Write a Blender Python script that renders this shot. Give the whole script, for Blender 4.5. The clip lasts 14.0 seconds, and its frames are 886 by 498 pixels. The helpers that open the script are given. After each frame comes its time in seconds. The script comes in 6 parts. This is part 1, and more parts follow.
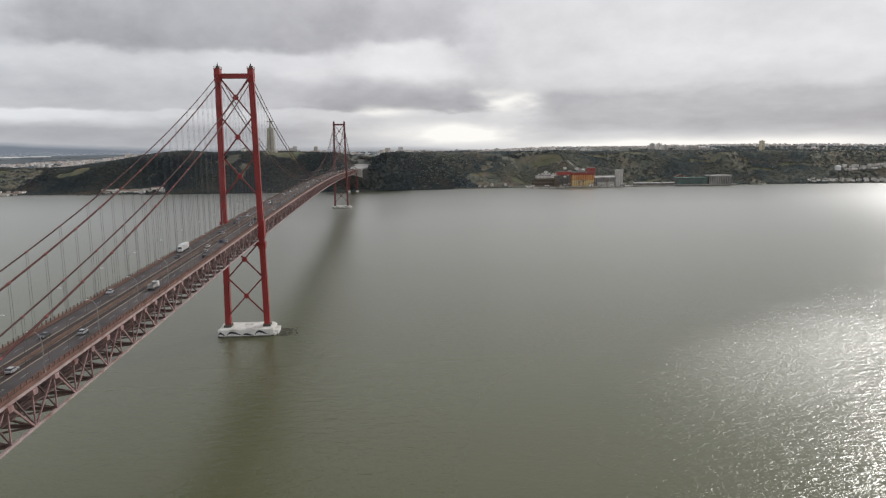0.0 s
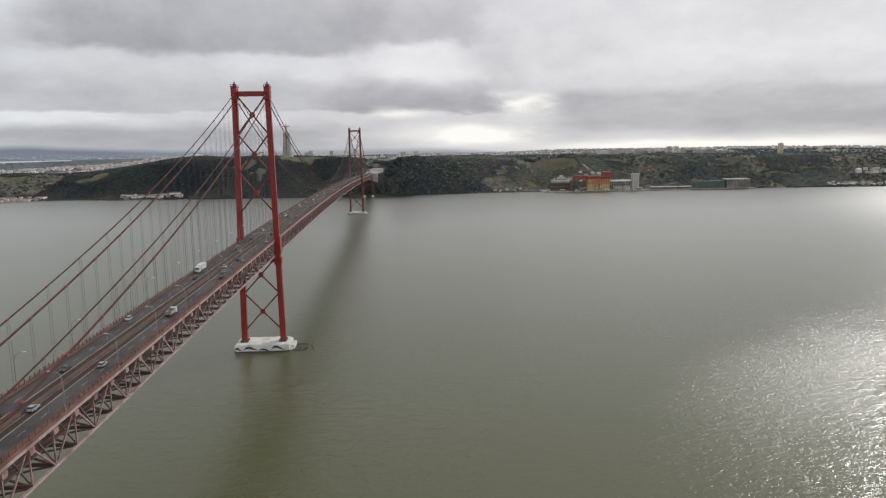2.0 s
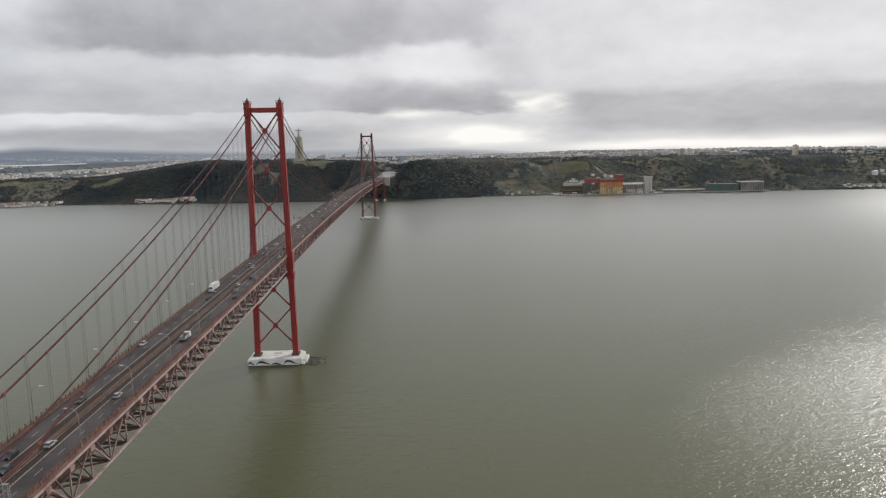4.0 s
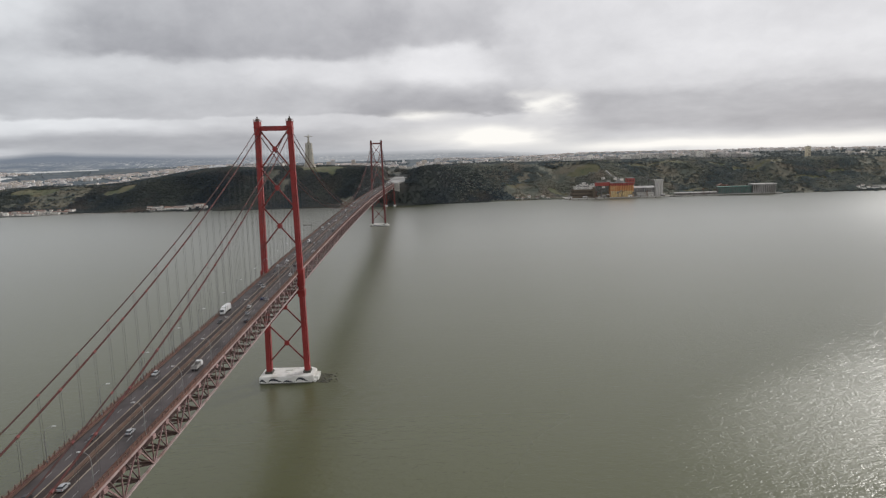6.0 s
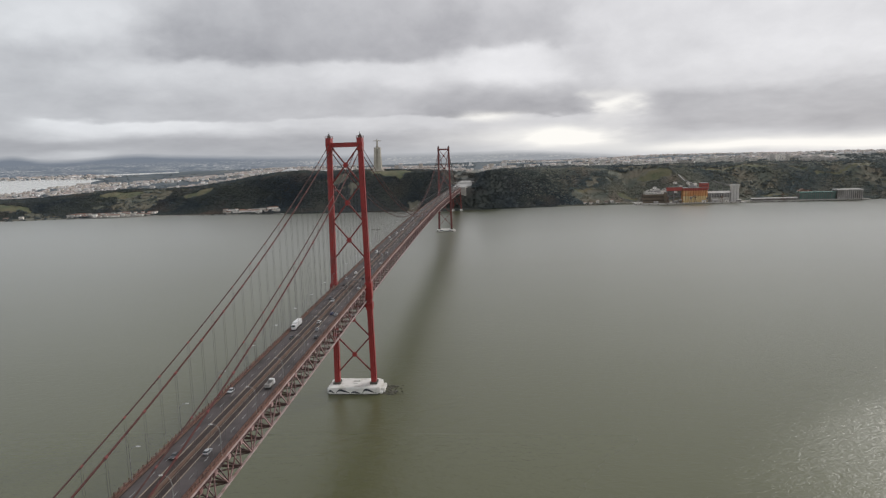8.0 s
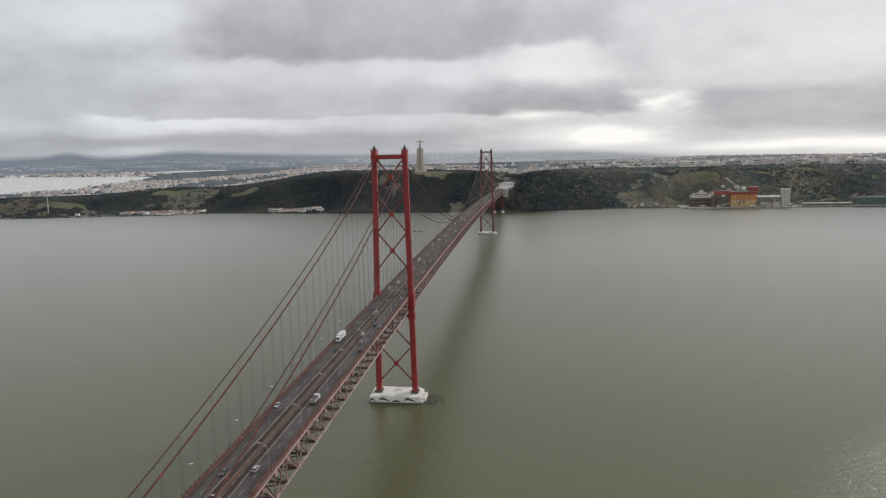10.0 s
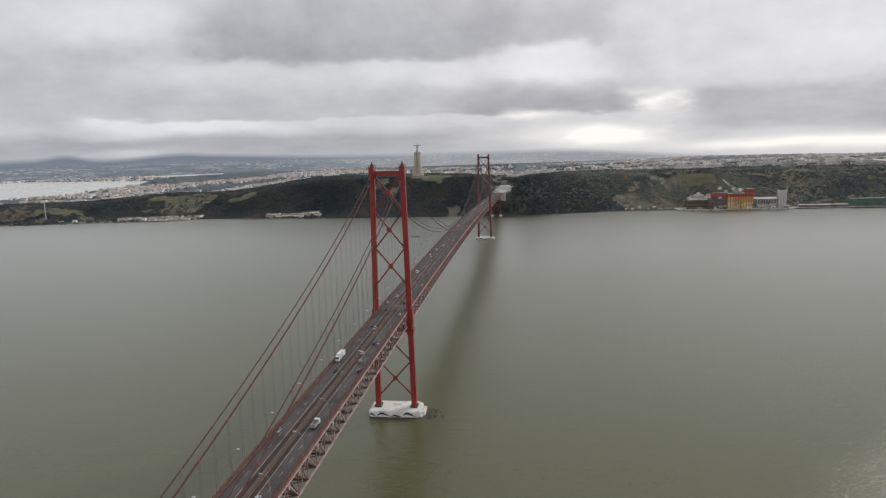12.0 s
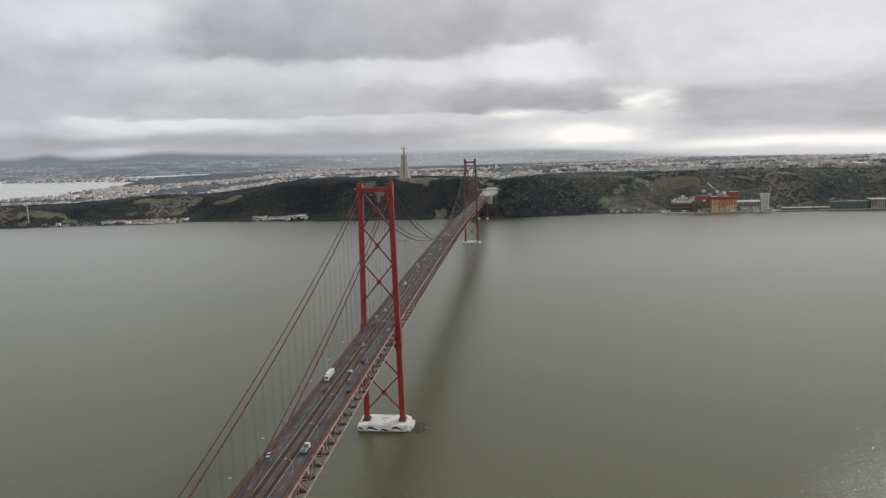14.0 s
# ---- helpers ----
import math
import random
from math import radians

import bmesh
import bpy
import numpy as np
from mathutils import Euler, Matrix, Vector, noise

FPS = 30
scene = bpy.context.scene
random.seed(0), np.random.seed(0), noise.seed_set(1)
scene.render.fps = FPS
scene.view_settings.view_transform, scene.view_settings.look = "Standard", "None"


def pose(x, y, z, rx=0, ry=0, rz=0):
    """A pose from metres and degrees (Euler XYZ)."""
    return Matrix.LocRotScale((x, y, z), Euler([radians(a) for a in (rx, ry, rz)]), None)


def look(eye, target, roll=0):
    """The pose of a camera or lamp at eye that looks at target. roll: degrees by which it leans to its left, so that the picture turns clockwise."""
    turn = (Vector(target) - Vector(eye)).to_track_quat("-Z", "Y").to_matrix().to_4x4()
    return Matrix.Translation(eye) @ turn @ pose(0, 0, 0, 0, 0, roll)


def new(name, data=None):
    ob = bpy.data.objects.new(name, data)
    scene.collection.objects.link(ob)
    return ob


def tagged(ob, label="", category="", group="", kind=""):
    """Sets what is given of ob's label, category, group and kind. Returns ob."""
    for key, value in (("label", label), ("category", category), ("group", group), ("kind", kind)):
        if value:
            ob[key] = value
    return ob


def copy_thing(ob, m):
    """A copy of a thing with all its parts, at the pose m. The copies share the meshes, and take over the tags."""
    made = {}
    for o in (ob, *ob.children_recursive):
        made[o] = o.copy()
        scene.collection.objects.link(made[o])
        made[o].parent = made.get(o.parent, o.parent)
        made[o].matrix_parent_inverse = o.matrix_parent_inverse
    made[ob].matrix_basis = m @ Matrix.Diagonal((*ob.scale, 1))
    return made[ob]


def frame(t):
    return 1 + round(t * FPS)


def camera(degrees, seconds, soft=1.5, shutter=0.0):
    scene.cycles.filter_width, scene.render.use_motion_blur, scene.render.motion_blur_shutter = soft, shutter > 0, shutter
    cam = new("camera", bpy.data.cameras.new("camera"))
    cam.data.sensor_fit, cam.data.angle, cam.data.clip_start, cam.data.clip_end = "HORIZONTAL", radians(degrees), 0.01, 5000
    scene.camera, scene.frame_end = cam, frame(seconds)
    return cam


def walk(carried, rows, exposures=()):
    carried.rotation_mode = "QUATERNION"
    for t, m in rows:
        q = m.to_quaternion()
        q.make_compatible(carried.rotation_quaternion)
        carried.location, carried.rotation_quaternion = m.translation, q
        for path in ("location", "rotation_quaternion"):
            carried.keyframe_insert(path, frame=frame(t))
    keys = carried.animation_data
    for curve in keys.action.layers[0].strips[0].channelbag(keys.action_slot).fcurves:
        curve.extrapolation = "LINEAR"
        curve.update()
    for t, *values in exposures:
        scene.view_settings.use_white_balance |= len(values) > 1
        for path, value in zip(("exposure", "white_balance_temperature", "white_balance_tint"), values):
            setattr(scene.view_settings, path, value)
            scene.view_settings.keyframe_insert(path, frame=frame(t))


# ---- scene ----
# ---- camera and its way: a slow climb beside the bridge ----
WAY = (
    (0, 103.79, -484.13, 133.03, -4.629, -8.706, -0.536),
    (0.5, 103.84, -483.51, 135.66, -4.555, -8.698, -0.601),
    (1, 103.99, -483.01, 138.22, -4.181, -8.664, -0.715),
    (1.5, 104.02, -482.77, 140.87, -3.888, -8.632, -0.735),
    (2, 104.08, -482.79, 143.54, -3.315, -8.603, -0.752),
    (2.5, 104.38, -482.96, 146.16, -2.773, -8.612, -0.602),
    (3, 104.78, -483.13, 148.73, -2.287, -8.600, -0.603),
    (5.5, 104.20, -479.04, 161.70, -2.336, -8.459, -1.553),
    (6, 104.35, -478.68, 164.20, -1.412, -8.404, -1.496),
    (6.5, 104.41, -478.35, 166.72, -0.349, -8.412, -1.205),
    (7, 104.37, -478.04, 169.36, 1.024, -8.352, -1.488),
    (7.5, 104.23, -477.97, 172.01, 2.136, -8.272, -1.645),
    (8, 103.98, -478.20, 174.68, 4.259, -8.174, -1.602),
    (8.5, 103.60, -478.56, 177.32, 5.528, -8.254, -1.126),
    (11, 103.07, -480.05, 190.43, 8.334, -8.204, -1.685),
    (11.5, 103.23, -480.26, 193.27, 8.056, -8.222, -1.709),
    (12, 103.43, -480.55, 196.24, 7.607, -8.224, -1.691),
    (12.5, 103.51, -481.07, 199.38, 7.245, -8.306, -1.547),
    (13, 103.54, -481.81, 202.69, 6.887, -8.283, -1.568),
    (13.5, 103.55, -482.66, 206.02, 6.649, -8.347, -1.453),
    (14, 103.42, -483.57, 209.38, 6.454, -8.360, -1.629),
)
cam = camera(67.0, 14.0, soft=1.3)
walk(cam, [(t, Matrix.Translation((x, y, z)) @ pose(0, 0, 0, 0, 0, yaw) @ pose(0, 0, 0, 90 + pitch) @ pose(0, 0, 0, 0, 0, roll))
           for t, x, y, z, yaw, pitch, roll in WAY])
scene.view_settings.exposure = 0.0

# ---- world: a cloudy sky, the sun weak behind it ----
SUN_AZ, SUN_EL = 49.5, 29.0          # degrees right of the bridge's line, degrees up


def build_world():
    w = bpy.data.worlds.new("sky")
    scene.world = w
    w.use_nodes = True
    nt = w.node_tree
    nt.nodes.clear()
    N, L = nt.nodes.new, nt.links.new

    def math_node(op, a, b=None, c=None, clamp=False):
        n = N("ShaderNodeMath")
        n.operation, n.use_clamp = op, clamp
        for i, v in enumerate((a, b, c)):
            if v is None:
                continue
            if isinstance(v, (int, float)):
                n.inputs[i].default_value = v
            else:
                L(v, n.inputs[i])
        return n.outputs[0]

    tc = N("ShaderNodeTexCoord")
    sep = N("ShaderNodeSeparateXYZ")
    L(tc.outputs["Generated"], sep.inputs[0])
    X, Y, Z = sep.outputs
    # cloud banks in azimuth and height, crowding towards the horizon; lit from above, grey below
    az = math_node("MULTIPLY", math_node("ARCTAN2", X, Y), 57.2958)
    el = math_node("MULTIPLY", math_node("ARCSINE", Z), 57.2958)
    up = math_node("MULTIPLY", math_node("LOGARITHM", math_node("ADD", math_node("ABSOLUTE", el), 3.5), 2.718), 1.75)
    side = math_node("DIVIDE", az, 11.0)

    def clouds(scale, detail, rough, offset, lift=0.0, distort=0.25):
        c = N("ShaderNodeCombineXYZ")
        L(side, c.inputs[0])
        L(math_node("ADD", up, lift), c.inputs[1])
        m = N("ShaderNodeMapping")
        L(c.outputs[0], m.inputs[0])
        m.inputs["Location"].default_value = offset
        n = N("ShaderNodeTexNoise")
        n.inputs["Scale"].default_value = scale
        n.inputs["Detail"].default_value = detail
        n.inputs["Roughness"].default_value = rough
        n.inputs["Distortion"].default_value = distort
        L(m.outputs[0], n.inputs["Vector"])
        return n.outputs[0]

    lump = clouds(1.5, 5.0, 0.52, SKY_MID, 0.0, 0.0)
    heave = clouds(1.7, 5.0, 0.52, SKY_BIG, 0.0, 0.0)
    fleece = clouds(2.6, 4.0, 0.48, (7.7, 2.2, 5.0), 0.0, 0.0)
    drift = clouds(0.7, 2.0, 0.4, (1.3, 9.2, 8.0), 0.0, 0.0)
    wisps = clouds(7.5, 6.0, 0.58, (4.4, 6.1, 1.0), 0.0, 0.5)
    azw = math_node("ADD", az, math_node("MULTIPLY", math_node("SUBTRACT", lump, 0.5), 9.0))
    elw = math_node("ADD", el, math_node("MULTIPLY", math_node("SUBTRACT", heave, 0.5), math_node("MULTIPLY_ADD", math_node("ABSOLUTE", el), 0.36, 0.6)))

    def patches(rows):
        """Soft uneven patches: azimuth, elevation, their half widths and weight."""
        total = None
        for a0, e0, wa, we, s in rows:
            da = math_node("DIVIDE", math_node("SUBTRACT", azw, a0), wa)
            de = math_node("DIVIDE", math_node("SUBTRACT", elw, e0), we)
            q = math_node("ADD", math_node("MULTIPLY", da, da), math_node("MULTIPLY", de, de))
            g = math_node("MULTIPLY", math_node("EXPONENT", math_node("MULTIPLY", q, -1.0)), s)
            total = g if total is None else math_node("ADD", total, g)
        return total

    def edge(v, at, soft):
        n = N("ShaderNodeMapRange")
        n.interpolation_type = "SMOOTHSTEP"
        n.inputs[1].default_value, n.inputs[2].default_value = at - soft, at + soft
        L(v, n.inputs[0])
        return n.outputs[0]

    # cloud banks: from and to azimuth, base and top, the softness of sides, base and top, and how much lighter
    tone = math_node("MULTIPLY_ADD", math_node("SUBTRACT", fleece, 0.5), 0.19, 0.63)
    tone = math_node("ADD", tone, math_node("MULTIPLY", math_node("SUBTRACT", drift, 0.5), 0.22))
    tone = math_node("ADD", tone, math_node("MULTIPLY", math_node("SUBTRACT", wisps, 0.5), 0.08))
    for a0, a1, e0, e1, sa, s0, s1, gain in BANKS:
        sides = math_node("MULTIPLY", edge(azw, a0, sa), math_node("SUBTRACT", 1.0, edge(azw, a1, sa)))
        level = math_node("MULTIPLY", edge(elw, e0, s0), math_node("SUBTRACT", 1.0, edge(elw, e1, s1)))
        tone = math_node("ADD", tone, math_node("MULTIPLY", math_node("MULTIPLY", sides, level), 1.5 * gain))
    # an unseen bright patch of sky, added above the view to brighten the water
    da = math_node("DIVIDE", math_node("SUBTRACT", az, SUN_AZ - 19.5), 30.0)
    de = math_node("DIVIDE", math_node("SUBTRACT", el, SUN_EL + 1), 13.0)
    q = math_node("ADD", math_node("MULTIPLY", da, da), math_node("MULTIPLY", de, de))
    tone = math_node("ADD", tone, math_node("MULTIPLY", math_node("EXPONENT", math_node("MULTIPLY", q, -1.0)), 0.27))
    shade = N("ShaderNodeCombineColor")
    cool = edge(az, -20.0, 24.0)          # bluer towards the open sea side
    L(math_node("MULTIPLY", tone, math_node("MULTIPLY_ADD", cool, 0.045, 0.955)), shade.inputs[0])
    L(math_node("MULTIPLY", tone, math_node("MULTIPLY_ADD", cool, 0.012, 0.983)), shade.inputs[1])
    L(math_node("MULTIPLY_ADD", tone, 0.985, 0.030), shade.inputs[2])
    col = shade.outputs[0]

    def blend(a, b, fac, mode="MIX"):
        n = N("ShaderNodeMix")
        n.data_type, n.blend_type = "RGBA", mode
        if isinstance(fac, (int, float)):
            n.inputs[0].default_value = fac
        else:
            L(fac, n.inputs[0])
        for s, val in ((n.inputs[6], a), (n.inputs[7], b)):
            if isinstance(val, tuple):
                s.default_value = val
            else:
                L(val, s)
        return n.outputs[2]

    # thin bright breaks in the cloud, the widest over the horizon ahead
    total = math_node("MINIMUM", patches(BREAKS), 1.0)
    # pale haze along the horizon
    hz = math_node("EXPONENT", math_node("MULTIPLY", math_node("ABSOLUTE", el), -1.1))
    col = blend(col, (0.50, 0.52, 0.55, 1), math_node("MULTIPLY", hz, 0.6))
    col = blend(col, (0.98, 0.96, 0.92, 1), total)
    # plain and hills beyond the built land to the horizon, haze painted in
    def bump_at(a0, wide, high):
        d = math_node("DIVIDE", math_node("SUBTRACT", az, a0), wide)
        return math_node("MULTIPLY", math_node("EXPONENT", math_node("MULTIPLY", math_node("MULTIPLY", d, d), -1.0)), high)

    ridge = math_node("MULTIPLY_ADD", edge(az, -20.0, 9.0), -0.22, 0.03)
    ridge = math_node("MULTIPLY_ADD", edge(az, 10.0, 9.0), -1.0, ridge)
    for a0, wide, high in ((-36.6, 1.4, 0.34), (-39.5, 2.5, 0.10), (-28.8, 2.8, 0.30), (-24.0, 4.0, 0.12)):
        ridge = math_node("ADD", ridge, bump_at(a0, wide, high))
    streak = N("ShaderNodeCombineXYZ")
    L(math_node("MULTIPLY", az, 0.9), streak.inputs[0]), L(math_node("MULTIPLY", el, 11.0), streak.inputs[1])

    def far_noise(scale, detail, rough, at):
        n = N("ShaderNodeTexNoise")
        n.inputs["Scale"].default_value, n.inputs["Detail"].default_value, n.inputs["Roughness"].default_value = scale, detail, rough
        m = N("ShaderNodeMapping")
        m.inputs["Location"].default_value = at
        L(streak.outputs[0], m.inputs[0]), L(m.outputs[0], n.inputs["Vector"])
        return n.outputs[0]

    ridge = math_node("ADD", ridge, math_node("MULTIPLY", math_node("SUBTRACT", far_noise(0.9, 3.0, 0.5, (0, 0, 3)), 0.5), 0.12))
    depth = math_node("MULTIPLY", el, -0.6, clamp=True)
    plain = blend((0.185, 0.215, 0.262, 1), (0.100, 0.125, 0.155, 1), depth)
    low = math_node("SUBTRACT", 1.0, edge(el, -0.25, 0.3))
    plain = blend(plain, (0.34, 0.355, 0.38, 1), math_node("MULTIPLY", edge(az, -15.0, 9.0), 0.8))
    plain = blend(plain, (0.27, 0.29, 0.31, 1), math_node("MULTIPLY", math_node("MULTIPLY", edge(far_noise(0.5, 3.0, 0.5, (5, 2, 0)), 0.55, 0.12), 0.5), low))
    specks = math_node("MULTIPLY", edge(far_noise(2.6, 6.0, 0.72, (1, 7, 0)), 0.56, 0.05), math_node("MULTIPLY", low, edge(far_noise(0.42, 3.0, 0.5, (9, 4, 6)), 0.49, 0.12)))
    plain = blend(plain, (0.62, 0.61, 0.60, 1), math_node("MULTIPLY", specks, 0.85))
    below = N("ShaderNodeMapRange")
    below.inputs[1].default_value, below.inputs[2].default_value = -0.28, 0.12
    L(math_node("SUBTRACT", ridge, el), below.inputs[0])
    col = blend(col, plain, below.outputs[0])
    sky = N("ShaderNodeTexSky")
    sky.sky_type, sky.sun_disc = "NISHITA", False
    sky.sun_elevation, sky.sun_rotation = radians(SUN_EL), radians(SUN_AZ)
    bg1, bg2, add = N("ShaderNodeBackground"), N("ShaderNodeBackground"), N("ShaderNodeAddShader")
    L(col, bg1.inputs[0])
    bg1.inputs[1].default_value = 1.0
    L(sky.outputs[0], bg2.inputs[0])
    bg2.inputs[1].default_value = 0.002
    L(bg1.outputs[0], add.inputs[0]), L(bg2.outputs[0], add.inputs[1])
    out = N("ShaderNodeOutputWorld")
    L(add.outputs[0], out.inputs[0])


SKY_BIG, SKY_MID = (3.1, 1.7, 0.0), (0.4, 7.2, 2.0)
BREAKS = ((6.7, 1.0, 3.2, 0.75, 1.5), (2.0, 1.2, 6.0, 0.9, 0.40), (0.3, 2.9, 2.2, 0.4, 0.8), (10.3, 3.5, 1.1, 0.9, 0.95), (8.8, 4.5, 0.8, 0.4, 0.35), (29.0, 0.0, 14.0, 0.55, 1.1), (17.0, 0.0, 6.0, 0.4, 0.5))
# from and to azimuth, base and top, softness of sides, base and top, gain
BANKS = ((-26, -2, 7.6, 12.5, 3, 0.5, 4, -0.125), (-4, 7, 8.6, 12.5, 2.5, 0.7, 4, -0.095), (-36, -20, 7.3, 9.2, 4, 0.5, 1.5, -0.05), (-3, 6.5, 5.6, 8.3, 2, 0.8, 0.5, 0.11),
         (-14, -3, 5.8, 7.4, 3, 0.7, 0.4, 0.055), (-34, 9, 3.0, 5.4, 3, 0.14, 1.2, -0.08), (-7, 8.5, 2.9, 4.4, 2, 0.12, 0.9, -0.085), (9, 42, 5.2, 13, 3, 1.5, 4, 0.065),
         (12, 46, 1.2, 4.3, 2.5, 0.6, 0.6, -0.105), (24, 48, 0.6, 2.6, 3, 0.4, 0.6, -0.055), (-36, -21, 1.9, 3.1, 3, 0.5, 0.22, 0.10), (-34, -30, 0.3, 0.9, 2, 0.2, 0.2, 0.12),
         (-60, -3, -1.0, 1.9, 6, 0.3, 0.6, -0.15), (-48, -33, 5.0, 8.0, 3, 0.8, 1.0, -0.055), (-37, -27, 8.6, 12, 3, 0.8, 3, 0.07), (-48, -35, 2.4, 5.0, 3, 0.6, 0.8, -0.06))
build_world()
sun = new("sun", bpy.data.lights.new("sun", "SUN"))
sun.data.energy, sun.data.angle, sun.data.color = 1.5, radians(7), (1.0, 0.97, 0.92)
_a, _e = radians(SUN_AZ), radians(SUN_EL)
sun.matrix_world = look((math.sin(_a) * math.cos(_e), math.cos(_a) * math.cos(_e), math.sin(_e)), (0, 0, 0))


# ---- materials ----
def mat(name, a, b=None, rough=0.7, metal=0.0, scale=0.3, fine=3.0, bump=0.0, island=0.0, random_ob=0.0, stain=None, stain_scale=0.05, spec=0.5):
    """Two colours mixed by noise at two scales, in metres; optional stains, bump and variation from piece to piece."""
    b = b or tuple(c * 0.75 for c in a)
    m = bpy.data.materials.new(name)
    m.use_nodes = True
    nt = m.node_tree
    N, L = nt.nodes.new, nt.links.new
    p = nt.nodes["Principled BSDF"]
    p.inputs["Roughness"].default_value, p.inputs["Metallic"].default_value = rough, metal
    p.inputs["Specular IOR Level"].default_value = spec
    geo = N("ShaderNodeNewGeometry")

    def noise_at(s, detail=4.0):
        n = N("ShaderNodeTexNoise")
        n.inputs["Scale"].default_value, n.inputs["Detail"].default_value = s, detail
        L(geo.outputs["Position"], n.inputs["Vector"])
        return n.outputs[0]

    def ramp_of(s, lo, hi):
        r = N("ShaderNodeMapRange")
        r.inputs[1].default_value, r.inputs[2].default_value = lo, hi
        L(s, r.inputs[0])
        return r.outputs[0]

    def mix(fac, c1, c2, mode="MIX"):
        n = N("ShaderNodeMix")
        n.data_type, n.blend_type = "RGBA", mode
        if isinstance(fac, float):
            n.inputs[0].default_value = fac
        else:
            L(fac, n.inputs[0])
        for s, v in ((n.inputs[6], c1), (n.inputs[7], c2)):
            if isinstance(v, tuple):
                s.default_value = (*v, 1)
            else:
                L(v, s)
        return n.outputs[2]

    col = mix(ramp_of(noise_at(scale), 0.35, 0.65), a, b)
    f = noise_at(fine, 3.0)
    col = mix(0.5, col, ramp_gray(nt, f), "OVERLAY")
    if stain:
        col = mix(ramp_of(noise_at(stain_scale, 5.0), 0.52, 0.72), col, stain)
    if island or random_ob:
        if island:
            rnd, amount = geo.outputs["Random Per Island"], island
        else:
            rnd, amount = N("ShaderNodeObjectInfo").outputs["Random"], random_ob
        hsv = N("ShaderNodeHueSaturation")
        mr = N("ShaderNodeMapRange")
        mr.inputs[3].default_value, mr.inputs[4].default_value = 1 - amount, 1 + amount
        L(rnd, mr.inputs[0]), L(mr.outputs[0], hsv.inputs["Value"]), L(col, hsv.inputs["Color"])
        col = hsv.outputs[0]
    L(col, p.inputs["Base Color"])
    if bump:
        bp = N("ShaderNodeBump")
        bp.inputs["Distance"].default_value, bp.inputs["Strength"].default_value = bump, 0.7
        L(f, bp.inputs["Height"]), L(bp.outputs[0], p.inputs["Normal"])
    return m


def ramp_gray(nt, s):
    r = nt.nodes.new("ShaderNodeMapRange")
    r.inputs[1].default_value, r.inputs[2].default_value = 0.2, 0.8
    r.inputs[3].default_value, r.inputs[4].default_value = 0.35, 0.65
    nt.links.new(s, r.inputs[0])
    return r.outputs[0]


